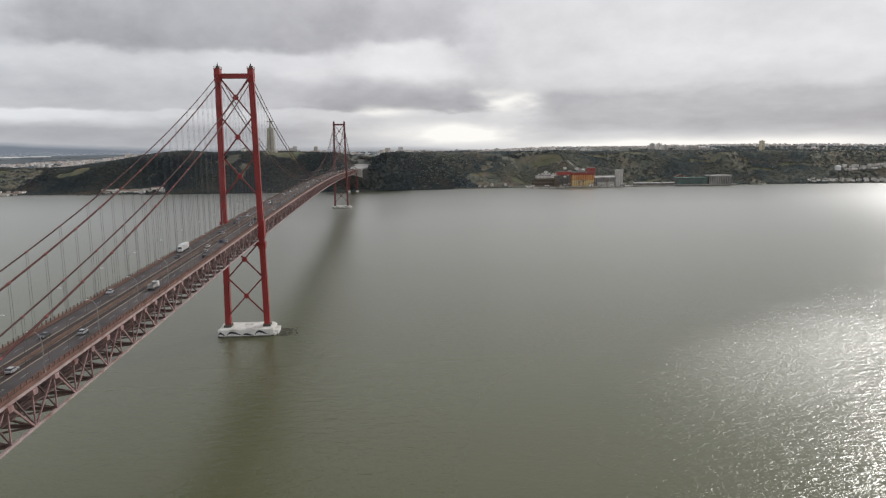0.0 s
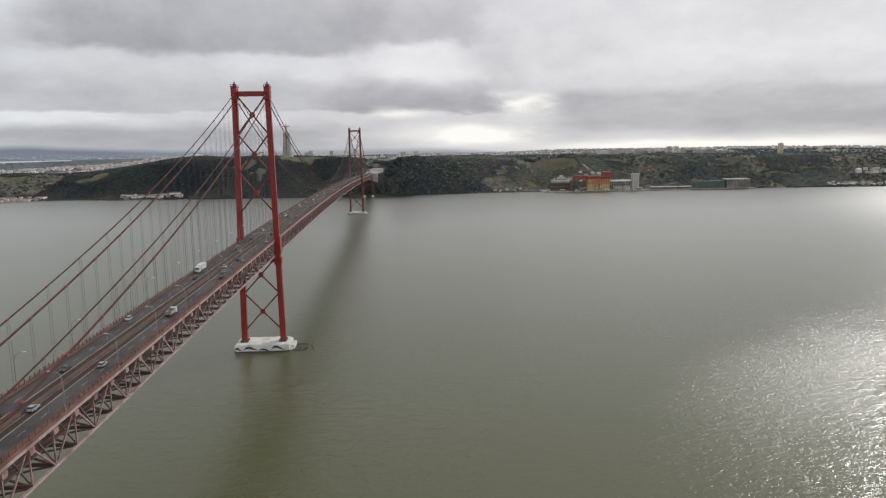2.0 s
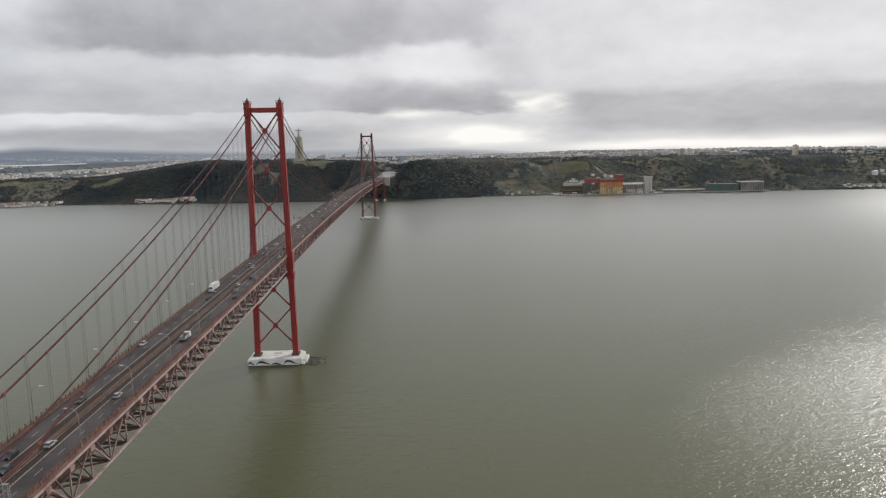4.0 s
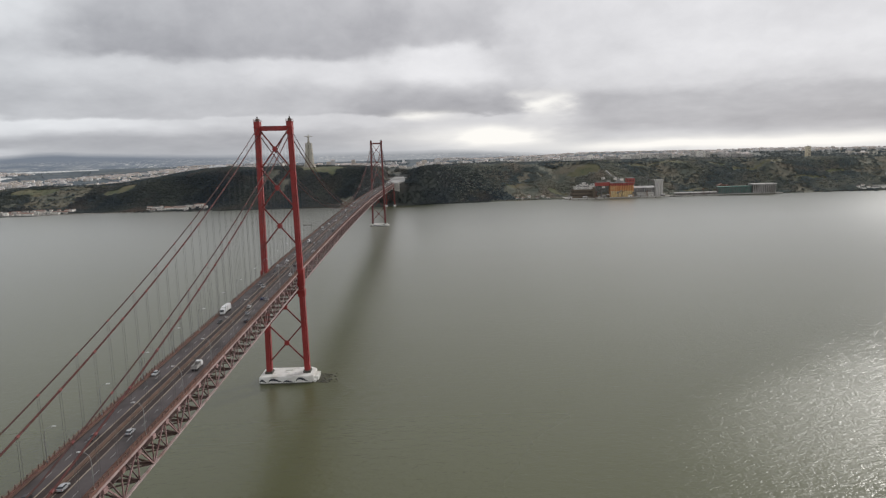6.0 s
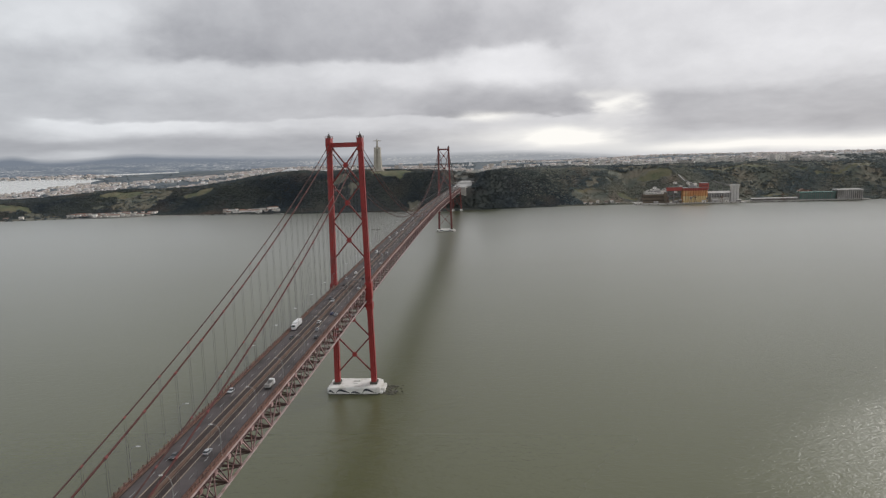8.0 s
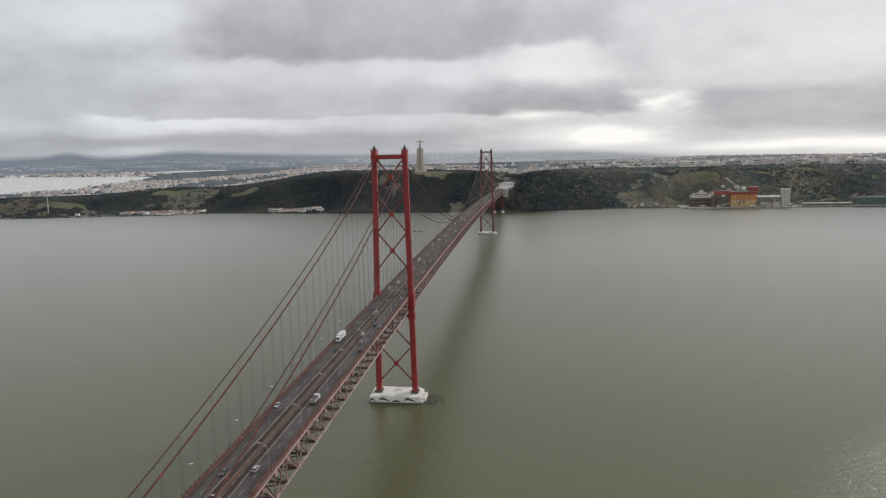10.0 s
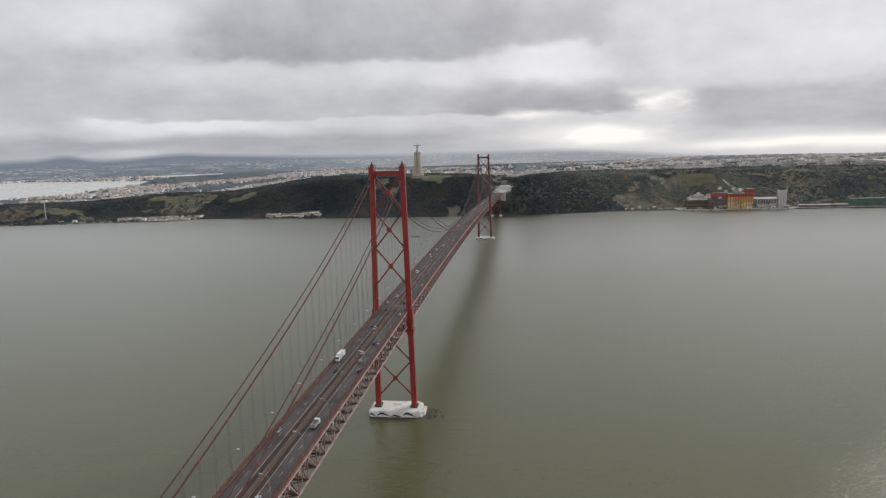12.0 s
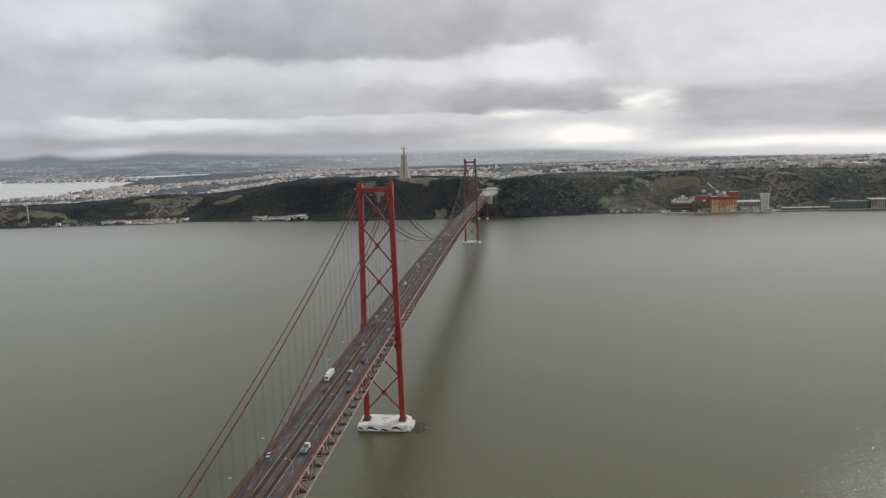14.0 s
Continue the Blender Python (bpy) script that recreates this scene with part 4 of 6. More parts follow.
def build_pier(y0, group):
    pier = thing("bridge_pier", "white concrete tower pier with dark painted waves at the waterline", "bridge pier", (0, y0, 0), group)
    oct_ = [(-19.5, -9.5), (-17.5, -11.0), (17.5, -11.0), (19.5, -9.5), (19.5, 8.0), (16.0, 11.0), (-16.0, 11.0), (-19.5, 8.0)]
    part("tide_band", Build().prism([(x * 1.004, y * 1.004) for x, y in oct_], -8, 0.7), TIDE, pier, "dark wet band at the waterline")
    body = Build().prism(oct_, 0.7, 4.6)
    body.prism([(x * 0.97, y * 0.95) for x, y in oct_], 4.6, 5.2)
    part("body", body, CONCRETE, pier, "white painted concrete block")
    part("fender_step", Build().box(19.4, 22.4, -6, 6, -6, 3.2).box(19.4, 21.2, -9, 9, -6, 1.6), CONCRETE, pier, "stepped concrete fender")
    part("hatch", Build().box(-1.6, 1.6, -2.0, 1.0, 5.2, 5.6).box(-2.6, 2.6, 3.0, 6.4, 5.2, 5.9), CONCRETE, pier, "low concrete hatch")
    # plain dark waves painted on the front, a few millimetres proud
    for cx, w, hi in ((-16.4, 5.2, 1.3), (-7.2, 11.5, 1.7), (2.2, 8.5, 0.15), (11.8, 10.0, 2.2)):
        pts = 15
        top, low = [], []
        for k in range(pts):
            u = k / (pts - 1)
            h = math.sin(math.pi * u ** 0.6) * hi + 0.25 * math.sin(7 * u)
            th = 1.1 * math.sin(math.pi * min(1, u * 1.1 + 0.05)) ** 0.8 + 0.10
            top.append((cx + (u - 0.5) * w, 1.1 + h + th)), low.append((cx + (u - 0.5) * w, 1.0 + h * 0.8))
        line = [(x, min(z, 4.5)) for x, z in top + low[::-1]]
        n = len(line)
        wv = Build().add([(x, -11.02, z) for x, z in line] + [(x, -10.95, z) for x, z in line],
                         [(k, k + 1, n - 2 - k, n - 1 - k) for k in range(pts - 1)] + [(k, (k + 1) % n, n + (k + 1) % n, n + k) for k in range(n)])
        part("mural", wv, MURAL, pier, "dark curved stroke painted on the wall")
    return pier


build_tower(0, "tall red cross-braced bridge tower on a white pier in mid river")
build_tower(SPAN, "tall haze-dulled red cross-braced bridge tower off the wooded shore", RED_FAR, RED_FAR)
build_pier(0, "tower piers in the river")
build_pier(SPAN, "tower piers in the river")


# ---- cables and hangers ----
def build_cable(s, upper):
    x = s * 10.7
    name = "thinner red upper suspension cable with grey paired hangers" if upper else "thick red main suspension cable with grey paired hangers"
    cab = thing("suspension_cable", name, "bridge cable", (0, 0, 0), "suspension cables")
    ys = [-SIDE + k * (SIDE / 40) for k in range(40)] + [k * (SPAN / 88) for k in range(88)] + [SPAN + k * (SIDE / 40) for k in range(41)]
    main = part("cable", Build().tube([(x, y, cable_z(y, upper)) for y in ys], 0.24 if upper else 0.34, 8), CABLE_OLD if upper else CABLE, cab, smooth=True)
    for i in range(-41, 130):
        if (i % 2 == 0) == upper or i in (0, 88):
            continue
        y = PANEL * i
        top, low = cable_z(y, upper), deck_z(y) - 1.0
        if top - low < 3.0:
            continue
        hg = Build()
        for dx in (-0.42, 0.42):
            hg.tube([(x + dx, y, low), (x + dx * 0.8, y, top)], 0.05, 4, False)
        part("hanger", hg, ROPE, cab)
        sl = (cable_z(y + 1, upper) - cable_z(y - 1, upper)) / 2
        r = 0.33 if upper else 0.46
        part("clamp", Build().tube([(x, y - 0.6, top - 0.6 * sl), (x, y + 0.6, top + 0.6 * sl)], r, 8), BRACE_RED, cab)


for s in (-1, 1):
    for upper in (False, True):
        build_cable(s, upper)

# ---- far bank pier and abutment ----
def build_side_pier(y0):
    z1 = deck_z(y0) - 1.8 - DEPTH
    p = thing("side_span_pier", "dark red steel trestle pier on two white concrete feet", "bridge pier", (0, y0, 0))
    for s in (-1, 1):
        part("foot", Build().tbox((s * 12.5, 0, -5), (4.2, 4.2), (s * 12.5, 0, 5), (3.6, 3.6)), CONCRETE, p, "white concrete foot")
        part("column", Build().tbox((s * 12.5, 0, 5), (1.6, 2.0), (s * 11, 0, z1), (1.3, 1.6)), BRACE_RED, p)
        part("brace", Build().beam((-s * 12.2, 0, 12), (s * 11.4, 0, z1 - 8), 1.0, 1.0, (0, 1, 0)), BRACE_RED, p)
    part("cross_beam", Build().box(-11.5, 11.5, -1.4, 1.4, z1 - 3.5, z1), BRACE_RED, p)


build_side_pier(1540.0)


def build_abutment():
    y0 = PANEL * 137
    ab = thing("bridge_abutment", "pale concrete abutment where the bridge meets the hill", "abutment", (0, y0, 0))
    z = deck_z(y0)
    part("wall", Build().hexa([(-16, 0, 20), (30, 0, 20), (44, 60, 30), (-16, 60, 30)], [(-14, 0, z - 0.4), (24, 0, z - 0.4), (40, 60, z - 0.4), (-14, 60, z - 0.4)]), QUAY, ab, "pale concrete retaining wall")
    part("parapet", Build().beam((24, 0, z + 0.4), (40, 60, z + 0.4), 0.6, 1.4), QUAY, ab)
    part("parapet", Build().beam((-14, 0, z + 0.4), (-14, 60, z + 0.4), 0.6, 1.4), QUAY, ab)


build_abutment()


def build_motorway():
    bb = Build()
    for pts, wid in ((((5, 1577), (13, 1640), (14, 1760), (15, 1900)), (18, 27, 26, 16)), (((24, 2180), (32, 2450), (40, 2750), (48, 3000)), (14, 15, 16, 16))):
        for k in range(len(pts) - 1):
            (xa, ya), (xb, yb) = pts[k], pts[k + 1]
            za, zb = (max(deck_z(1577) - 0.1 if p[1] < 2000 else 0, float(ground_z(p[0], p[1])) + 2.2) for p in (pts[k], pts[k + 1]))
            wa, wb = wid[k], wid[k + 1]
            bb.hexa([(xa - wa, ya, za - 6), (xa + wa, ya, za - 6), (xb + wb, yb, zb - 6), (xb - wb, yb, zb - 6)],
                    [(xa - wa, ya, za), (xa + wa, ya, za), (xb + wb, yb, zb), (xb - wb, yb, zb)])
    tagged(part("road", bb, ROADFAR), "pale grey motorway climbing away behind the bridge", "road", kind="structure")
    tb = thing("toll_canopy", "flat pale toll canopy across the motorway", "toll plaza", (14, 1780, deck_z(1577) + 0.2))
    part("roof", Build().box(-33, 33, -7, 7, 6.0, 7.4), LIGHTROOF, tb)
    for k in range(8):
        part("column", Build().box(-30 + k * 8.5 - 0.4, -30 + k * 8.5 + 0.4, -0.4, 0.4, 0, 6), QUAY, tb)


build_motorway()


# ---- the monument on the hill ----
def build_monument():
    mx, my, mz = -285.0, 1830.0, 117.0
    mz = float(ground_z(mx, my)) - 0.5
    top = 82.0 + (117 - mz)
    mo = thing("monument_pedestal", "tall pale concrete pedestal of four pillars on the hilltop", "monument", (mx, my, mz))
    part("plinth", Build().box(-19, 19, -19, 19, 0, 4).box(-16, 16, -16, 16, 4, 7), STONE, mo)
    for sx in (-1, 1):
        for sy in (-1, 1):
            part("pillar", Build().tbox((sx * 8.0, sy * 8.0, 7), (5.2, 5.2), (sx * 5.9, sy * 5.9, top - 5), (4.0, 4.0)), STONE, mo, "slender tapering concrete pillar")
    part("core", Build().tbox((0, 0, 7), (7.5, 7.5), (0, 0, top - 5), (5.5, 5.5)), STONE, mo, "recessed concrete core between the pillars")
    part("top_slab", Build().box(-10.2, 10.2, -10.2, 10.2, top - 5, top).box(-5, 5, -5, 5, top, top + 2.5), STONE, mo)
    st = Build()
    k = top + 2.5
    prof = ((0.0, 3.9), (3, 3.6), (9, 3.0), (15, 2.9), (19, 3.3), (21, 2.6), (22.3, 1.2), (23.2, 1.3), (25, 1.7), (26.5, 1.4), (27.3, 0.4))
    st.tube([(0, 0, z) for z, r in prof], [r for z, r in prof], 12)
    st.tube([(-13.5, -0.5, 20.2), (-9, -0.2, 20.3), (-3, 0, 20.2), (3, 0, 20.2), (9, -0.2, 20.3), (13.5, -0.5, 20.2)], [0.7, 1.1, 1.6, 1.6, 1.1, 0.7], 8)
    ob = part("statue", st, STONE, smooth=True, at=pose(mx, my, mz + k))
    tagged(ob, "pale stone statue with outstretched arms on its pedestal", "statue")


build_monument()


# ---- street lamps ----
def build_lamp():
    lamp = thing("street_lamp", "slim grey street lamp with an arm over the road", "street lamp", (11.3, 0, 0), "street lamps along the bridge")
    part("pole", Build().tube([(0, 0, 0), (0, 0, 4.5), (-0.05, 0, 8.5), (-0.4, 0, 10.0), (-1.2, 0, 10.9), (-2.4, 0, 11.3)], [0.13, 0.11, 0.09, 0.08, 0.07, 0.07], 6), GALV, lamp)
    hd = Build().tbox((-3.1, 0, 11.22), (0.7, 0.2), (-3.1, 0, 11.42), (0.5, 0.13))
    part("lamp_head", hd, LAMP_GLASS, lamp, "pale lamp head")
    part("foot", Build().box(-0.25, 0.25, -0.25, 0.25, 0, 0.5), GALV, lamp)
    return lamp


LAMP0 = build_lamp()
LAMP_Y = [-304.0 + 34.53 * k for k in range(-5, 52)]
LAMP0.matrix_basis = pose(11.3, LAMP_Y[0], deck_z(LAMP_Y[0]) + 0.22)
for y in LAMP_Y[1:]:
    if abs(y) > 5 and abs(y - SPAN) > 5:
        copy_thing(LAMP0, pose(11.3, y, deck_z(y) + 0.22))
    if abs(y + 18) > 5 and abs(y + 18 - SPAN) > 5:
        copy_thing(LAMP0, pose(-11.3, y + 18, deck_z(y + 18) + 0.22, 0, 0, 180))


# ---- vehicles ----
def car_paint(name, c, rough=0.3):
    return mat(name, c, tuple(k * 0.9 for k in c), rough, scale=2.0, fine=6.0)


PAINTS = {"white": car_paint("white_car_paint", (0.75, 0.75, 0.74)), "silver": car_paint("silver_car_paint", (0.42, 0.43, 0.44)), "black": car_paint("black_car_paint", (0.022, 0.023, 0.026)),
          "dark grey": car_paint("dark_grey_car_paint", (0.07, 0.072, 0.078)), "red": car_paint("red_car_paint", (0.33, 0.03, 0.025)), "blue": car_paint("blue_car_paint", (0.04, 0.07, 0.16))}
TAIL = mat("red_tail_lamp", (0.4, 0.02, 0.02), (0.3, 0.02, 0.02), 0.3)


def wheels(ob, xs, ys, r):
    me = None
    for x in xs:
        for y in ys:
            if me is None:
                me = Build().tube([(-0.11, 0, 0), (0.11, 0, 0)], r, 12).mesh("wheel", TYRE)
            part("wheel", me, None, ob, at=pose(x, y, r))


def build_car(colour):
    car = thing("car", colour + " passenger car driving on the bridge", "car", group="cars on the bridge")
    body = Build().profile(((-2.1, 0.35), (-2.15, 0.75), (-2.0, 0.95), (-1.0, 1.02), (1.1, 0.95), (2.0, 0.82), (2.15, 0.6), (2.1, 0.3), (1.6, 0.25), (-1.6, 0.25)), -0.88, 0.88)
    part("body", body, PAINTS[colour], car)
    cab = Build().hexa([(-0.82, -1.9, 0.98), (0.82, -1.9, 0.98), (0.82, 0.95, 0.98), (-0.82, 0.95, 0.98)], [(-0.66, -1.35, 1.42), (0.66, -1.35, 1.42), (0.66, 0.25, 1.42), (-0.66, 0.25, 1.42)])
    part("window", cab, GLASS, car, "dark car windows")
    part("roof", Build().tbox((0, -0.55, 1.42), (0.68, 0.84), (0, -0.55, 1.48), (0.6, 0.74)), PAINTS[colour], car)
    for s in (-1, 1):
        part("tail_lamp", Build().box(s * 0.7 - 0.16, s * 0.7 + 0.16, -2.18, -2.1, 0.7, 0.88), TAIL, car)
        part("headlight", Build().box(s * 0.65 - 0.18, s * 0.65 + 0.18, 2.08, 2.16, 0.58, 0.76), LAMP_GLASS, car)
    wheels(car, (-0.8, 0.8), (-1.3, 1.3), 0.32)
    return car


def build_van(colour):
    van = thing("van", colour + " delivery van driving on the bridge", "van", group="cars on the bridge")
    part("body", Build().profile(((-2.6, 0.35), (-2.6, 2.2), (-2.3, 2.35), (1.0, 2.35), (1.75, 1.45), (2.5, 1.2), (2.6, 0.4)), -0.98, 0.98), PAINTS[colour], van)
    part("windscreen", Build().hexa([(-0.85, 1.72, 1.5), (0.85, 1.72, 1.5), (0.85, 1.8, 1.48), (-0.85, 1.8, 1.48)], [(-0.8, 1.1, 2.25), (0.8, 1.1, 2.25), (0.8, 1.2, 2.27), (-0.8, 1.2, 2.27)]), GLASS, van)
    wheels(van, (-0.9, 0.9), (-1.7, 1.7), 0.36)
    return van


def build_lorry():
    lo = thing("lorry", "white articulated lorry driving on the bridge", "lorry")
    part("trailer", Build().box(-1.25, 1.25, -6.0, 4.2, 1.15, 4.0), PAINTS["white"], lo, "long white box trailer")
    part("cab", Build().profile(((4.7, 0.6), (4.7, 3.2), (5.2, 3.5), (6.5, 3.1), (6.9, 2.0), (6.9, 0.6)), -1.2, 1.2), PAINTS["white"], lo, "white driver's cab")
    part("windscreen", Build().hexa([(-1.05, 6.86, 2.0), (1.05, 6.86, 2.0), (1.05, 6.96, 2.0), (-1.05, 6.96, 2.0)], [(-1.0, 6.52, 2.95), (1.0, 6.52, 2.95), (1.0, 6.6, 2.98), (-1.0, 6.6, 2.98)]), GLASS, lo)
    part("chassis", Build().box(-0.5, 0.5, -5.9, 6.3, 0.6, 1.15), TYRE, lo)
    wheels(lo, (-1.1, 1.1), (-4.9, -3.7, 3.2, 5.7), 0.5)
    return lo


def build_truck():
    tr = thing("tipper_truck", "grey tipper truck with an open body driving on the bridge", "truck")
    bed = Build().box(-1.2, 1.2, -3.8, 1.6, 1.1, 1.3)
    for x in (-1.2, 1.1):
        bed.box(x, x + 0.1, -3.8, 1.6, 1.3, 2.4)
    bed.box(-1.1, 1.1, -3.8, -3.7, 1.3, 2.4).box(-1.1, 1.1, 1.5, 1.6, 1.3, 2.7)
    part("tipper_body", bed, FLATROOF, tr, "open grey steel tipper body")
    part("cab", Build().profile(((1.9, 0.6), (1.9, 2.7), (2.2, 2.85), (3.4, 2.8), (3.9, 1.8), (3.9, 0.6)), -1.15, 1.15), PAINTS["white"], tr)
    part("windscreen", Build().hexa([(-1.0, 3.84, 1.85), (1.0, 3.84, 1.85), (1.0, 3.93, 1.85), (-1.0, 3.93, 1.85)], [(-1.0, 3.42, 2.7), (1.0, 3.42, 2.7), (1.0, 3.5, 2.72), (-1.0, 3.5, 2.72)]), GLASS, tr)
    part("chassis", Build().box(-0.5, 0.5, -3.7, 3.5, 0.6, 1.1), TYRE, tr)
    wheels(tr, (-1.05, 1.05), (-2.9, -1.7, 2.9), 0.48)
    return tr


LANES = {"L1": -8.3, "L2": -5.1, "R2": 5.1, "R1": 8.3, "LG": -2.0, "RG": 2.0}


def place_vehicles():
    first = {}
    rnd = random.Random(5)
    spots = []
    for lane in LANES:
        y = -340 + rnd.uniform(0, 40)
        while y < 1470:
            spots.append((lane, y))
            gap = {"L1": 80, "L2": 62, "R2": 66, "R1": 85, "LG": 190, "RG": 170}[lane]
            y += rnd.uniform(0.45, 1.6) * gap
    for lane, y in spots:
        if -126 < y < -98 and lane == "L1" or -218 < y < -190 and lane in ("R1", "R2"):
            continue
        if y < -150 and rnd.random() < 0.45:
            continue
        colour = rnd.choices(list(PAINTS), (6, 5, 6, 6, 1, 1))[0]
        kind = "van" if rnd.random() < 0.05 else "car"
        if kind == "van":
            colour = "white"
        m = pose(LANES[lane] + rnd.uniform(-0.25, 0.25), y, deck_z(y) + (0.0 if "G" not in lane else -0.03), math.degrees(math.atan2(deck_z(y + 1) - deck_z(y - 1), 2)), 0, 0)
        if lane[0] == "L":
            m = m @ pose(0, 0, 0, 0, 0, 180)
            m = pose(m.translation.x, y, m.translation.z, 0, 0, 180) @ pose(0, 0, 0, -math.degrees(math.atan2(deck_z(y + 1) - deck_z(y - 1), 2)))
        key = (kind, colour)
        if key not in first:
            first[key] = build_van(colour) if kind == "van" else build_car(colour)
            first[key].matrix_basis = m
        else:
            copy_thing(first[key], m)
    y = -112.0
    build_lorry().matrix_basis = pose(LANES["L1"], y, deck_z(y), 0, 0, 180)
    y = -205.0
    build_truck().matrix_basis = pose(6.6, y, deck_z(y), 1.2)


place_vehicles()


def build_gantry(y):
    g = thing("overhead_gantry", "thin grey steel sign gantry over the lanes", "gantry", (0, y, deck_z(y)))
    for x in (0.3, 10.4):
        part("post", Build().box(x - 0.15, x + 0.15, -0.15, 0.15, 0.0, 6.8), GALV, g)
    part("beam", Build().box(0.3, 10.4, -0.15, 0.15, 6.4, 6.9), GALV, g)


build_gantry(-14.0)


def build_sign_gantry(y):
    g = thing("sign_gantry", "pale grey lattice sign gantry over the carriageway", "gantry", (0, y, deck_z(y)))
    for x in (0.0, 11.2):
        post = Build()
        for dx in (-0.35, 0.35):
            for dy in (-0.35, 0.35):
                post.box(x + dx - 0.07, x + dx + 0.07, dy - 0.07, dy + 0.07, 0.2, 7.4)
        for k in range(7):
            post.beam((x - 0.35, -0.35, 0.4 + k), (x + 0.35, -0.35, 1.4 + k), 0.07, 0.07)
            post.beam((x + 0.35, 0.35, 0.4 + k), (x - 0.35, 0.35, 1.4 + k), 0.07, 0.07)
        part("post", post, GALV, g, "lattice steel post")
    part("beam", Build().box(-0.4, 11.6, -0.45, -0.3, 6.4, 7.4).box(-0.4, 11.6, 0.3, 0.45, 6.4, 7.4).box(-0.4, 11.6, -0.45, 0.45, 7.4, 7.5), GALV, g)
    part("sign_panel", Build().box(3.5, 9.5, -0.62, -0.5, 5.6, 7.9), LIGHTROOF, g, "plain pale sign back")


build_sign_gantry(-337.0)


# ---- wake and rocks beside the near pier ----
def build_rubble(y0):
    rnd = random.Random(3)
    bb = Build()
    for k in range(150):
        x, y = 21 + abs(rnd.gauss(0, 6.5)), y0 + rnd.uniform(-12, 8)
        r = rnd.uniform(0.5, 1.3)
        bb.tbox((x, y, -0.8), (r, r * rnd.uniform(0.5, 1)), (x + rnd.uniform(-0.3, 0.3), y, rnd.uniform(0.1, 0.55)), (r * 0.5, r * 0.4))
    tagged(part("rubble", bb, RUBBLE), "low dark wet rocks beside the pier at water level", "rocks", kind="stuff")


build_rubble(1.0)


def build_raft():
    raft = thing("mooring_raft", "low dark mooring raft afloat in the river", "raft", (-170, 1069, 0))
    for dx in (-9, 3):
        part("pontoon", Build().box(dx, dx + 9, -2.5, 2.5, -0.6, 0.9), TIDE, raft)
        part("deck", Build().box(dx + 0.2, dx + 8.8, -2.3, 2.3, 0.9, 1.1), DARKWALL, raft)
    for dx in (-8.4, 11.4):
        part("bollard", Build().cyl(dx, 0, 1.1, 2.6, 0.35, sides=8), TYRE, raft)


build_raft()


# ---- houses and works along the far bank ----
def build_house(w, d, h, flat=False, wall=PLASTER_OB, label="pale plastered waterside house with a tiled roof"):
    ho = thing("house", label, "house", group="houses along the far bank")
    part("wall", Build().box(-w / 2, w / 2, -d / 2, d / 2, -2, h), wall, ho)
    if flat:
        part("roof", Build().box(-w / 2 - 0.3, w / 2 + 0.3, -d / 2 - 0.3, d / 2 + 0.3, h, h + 0.6), FLATROOF, ho)
    else:
        r = Build().add([(-w / 2 - 0.5, -d / 2 - 0.5, h), (w / 2 + 0.5, -d / 2 - 0.5, h), (w / 2 + 0.5, d / 2 + 0.5, h), (-w / 2 - 0.5, d / 2 + 0.5, h), (-w / 2, 0, h + d * 0.22), (w / 2, 0, h + d * 0.22)],
                        [(0, 1, 5, 4), (2, 3, 4, 5), (0, 4, 3), (1, 2, 5), (3, 2, 1, 0)])
        part("roof", r, TILE, ho, "terracotta tiled roof")
    n = max(2, int(w / 4))
    win = Build().box(-0.6, 0.6, -d / 2 - 0.08, -d / 2 + 0.1, 0, 1.5).mesh("window", GLASS)
    for k in range(n):
        for fl in range(max(1, int(h / 3.2))):
            part("window", win, None, ho, at=pose(-w / 2 + (k + 0.5) * w / n, 0, 1.0 + fl * 3.1))
    return ho


def row_of_houses():
    rnd = random.Random(11)
    kinds = [build_house(10, 8, 5), build_house(14, 9, 5.5), build_house(8, 8, 8), build_house(22, 11, 6, True, label="long pale waterside shed with a flat roof"),
             build_house(12, 9, 9, True, label="pale flat-roofed waterside house"), build_house(26, 12, 6, label="long waterside warehouse with a tiled roof")]
    used = set()
    for x0, x1, step, rows in ((-1245, -985, 15, 4), (-750, -560, 17, 2), (-1430, -1380, 30, 1), (1510, 1840, 22, 2), (-1680, -1610, 34, 1), (390, 500, 17, 1), (1690, 1860, 17, 2)):
        for rw in range(rows):
            x = x0 + rnd.uniform(0, 10)
            while x < x1:
                k = rnd.choice((3, 4, 4, 2)) if x0 >= 1440 else rnd.choice((0, 0, 2)) if x0 == 390 else rnd.randrange(6)
                y = float(np.interp(x, SHORE[:, 0], SHORE[:, 1])) + 14 + rw * 15 + rnd.uniform(-5, 9) + (95 if x0 == 1690 else 0)
                m = pose(x, y, max(1.5, float(ground_z(x, y))), 0, 0, rnd.uniform(-12, 12))
                if k not in used:
                    used.add(k)
                    kinds[k].matrix_basis = m
                else:
                    copy_thing(kinds[k], m)
                x += step * rnd.uniform(0.8, 1.5)
    # a low quay wall along the left bank
    q = Build()
    for xa, xb in ((-1240, -1060), (-1060, -985), (-985, -850), (-850, -540)):
        ya, yb = (float(np.interp(x, SHORE[:, 0], SHORE[:, 1])) + 2 for x in (xa, xb))
        q.beam((xa, ya, 0.4), (xb, yb, 0.4), 6, 3.2)
    tagged(part("quay_wall", q, QUAY), "low pale stone quay along the foot of the hill", "quay", kind="structure")


row_of_houses()


BARNS = ((1072, 1690, 26, 18, 26), (1098, 1702, 24, 16, 22), (1164, 1690, 24, 14, 17), (1188, 1694, 20, 14, 15))


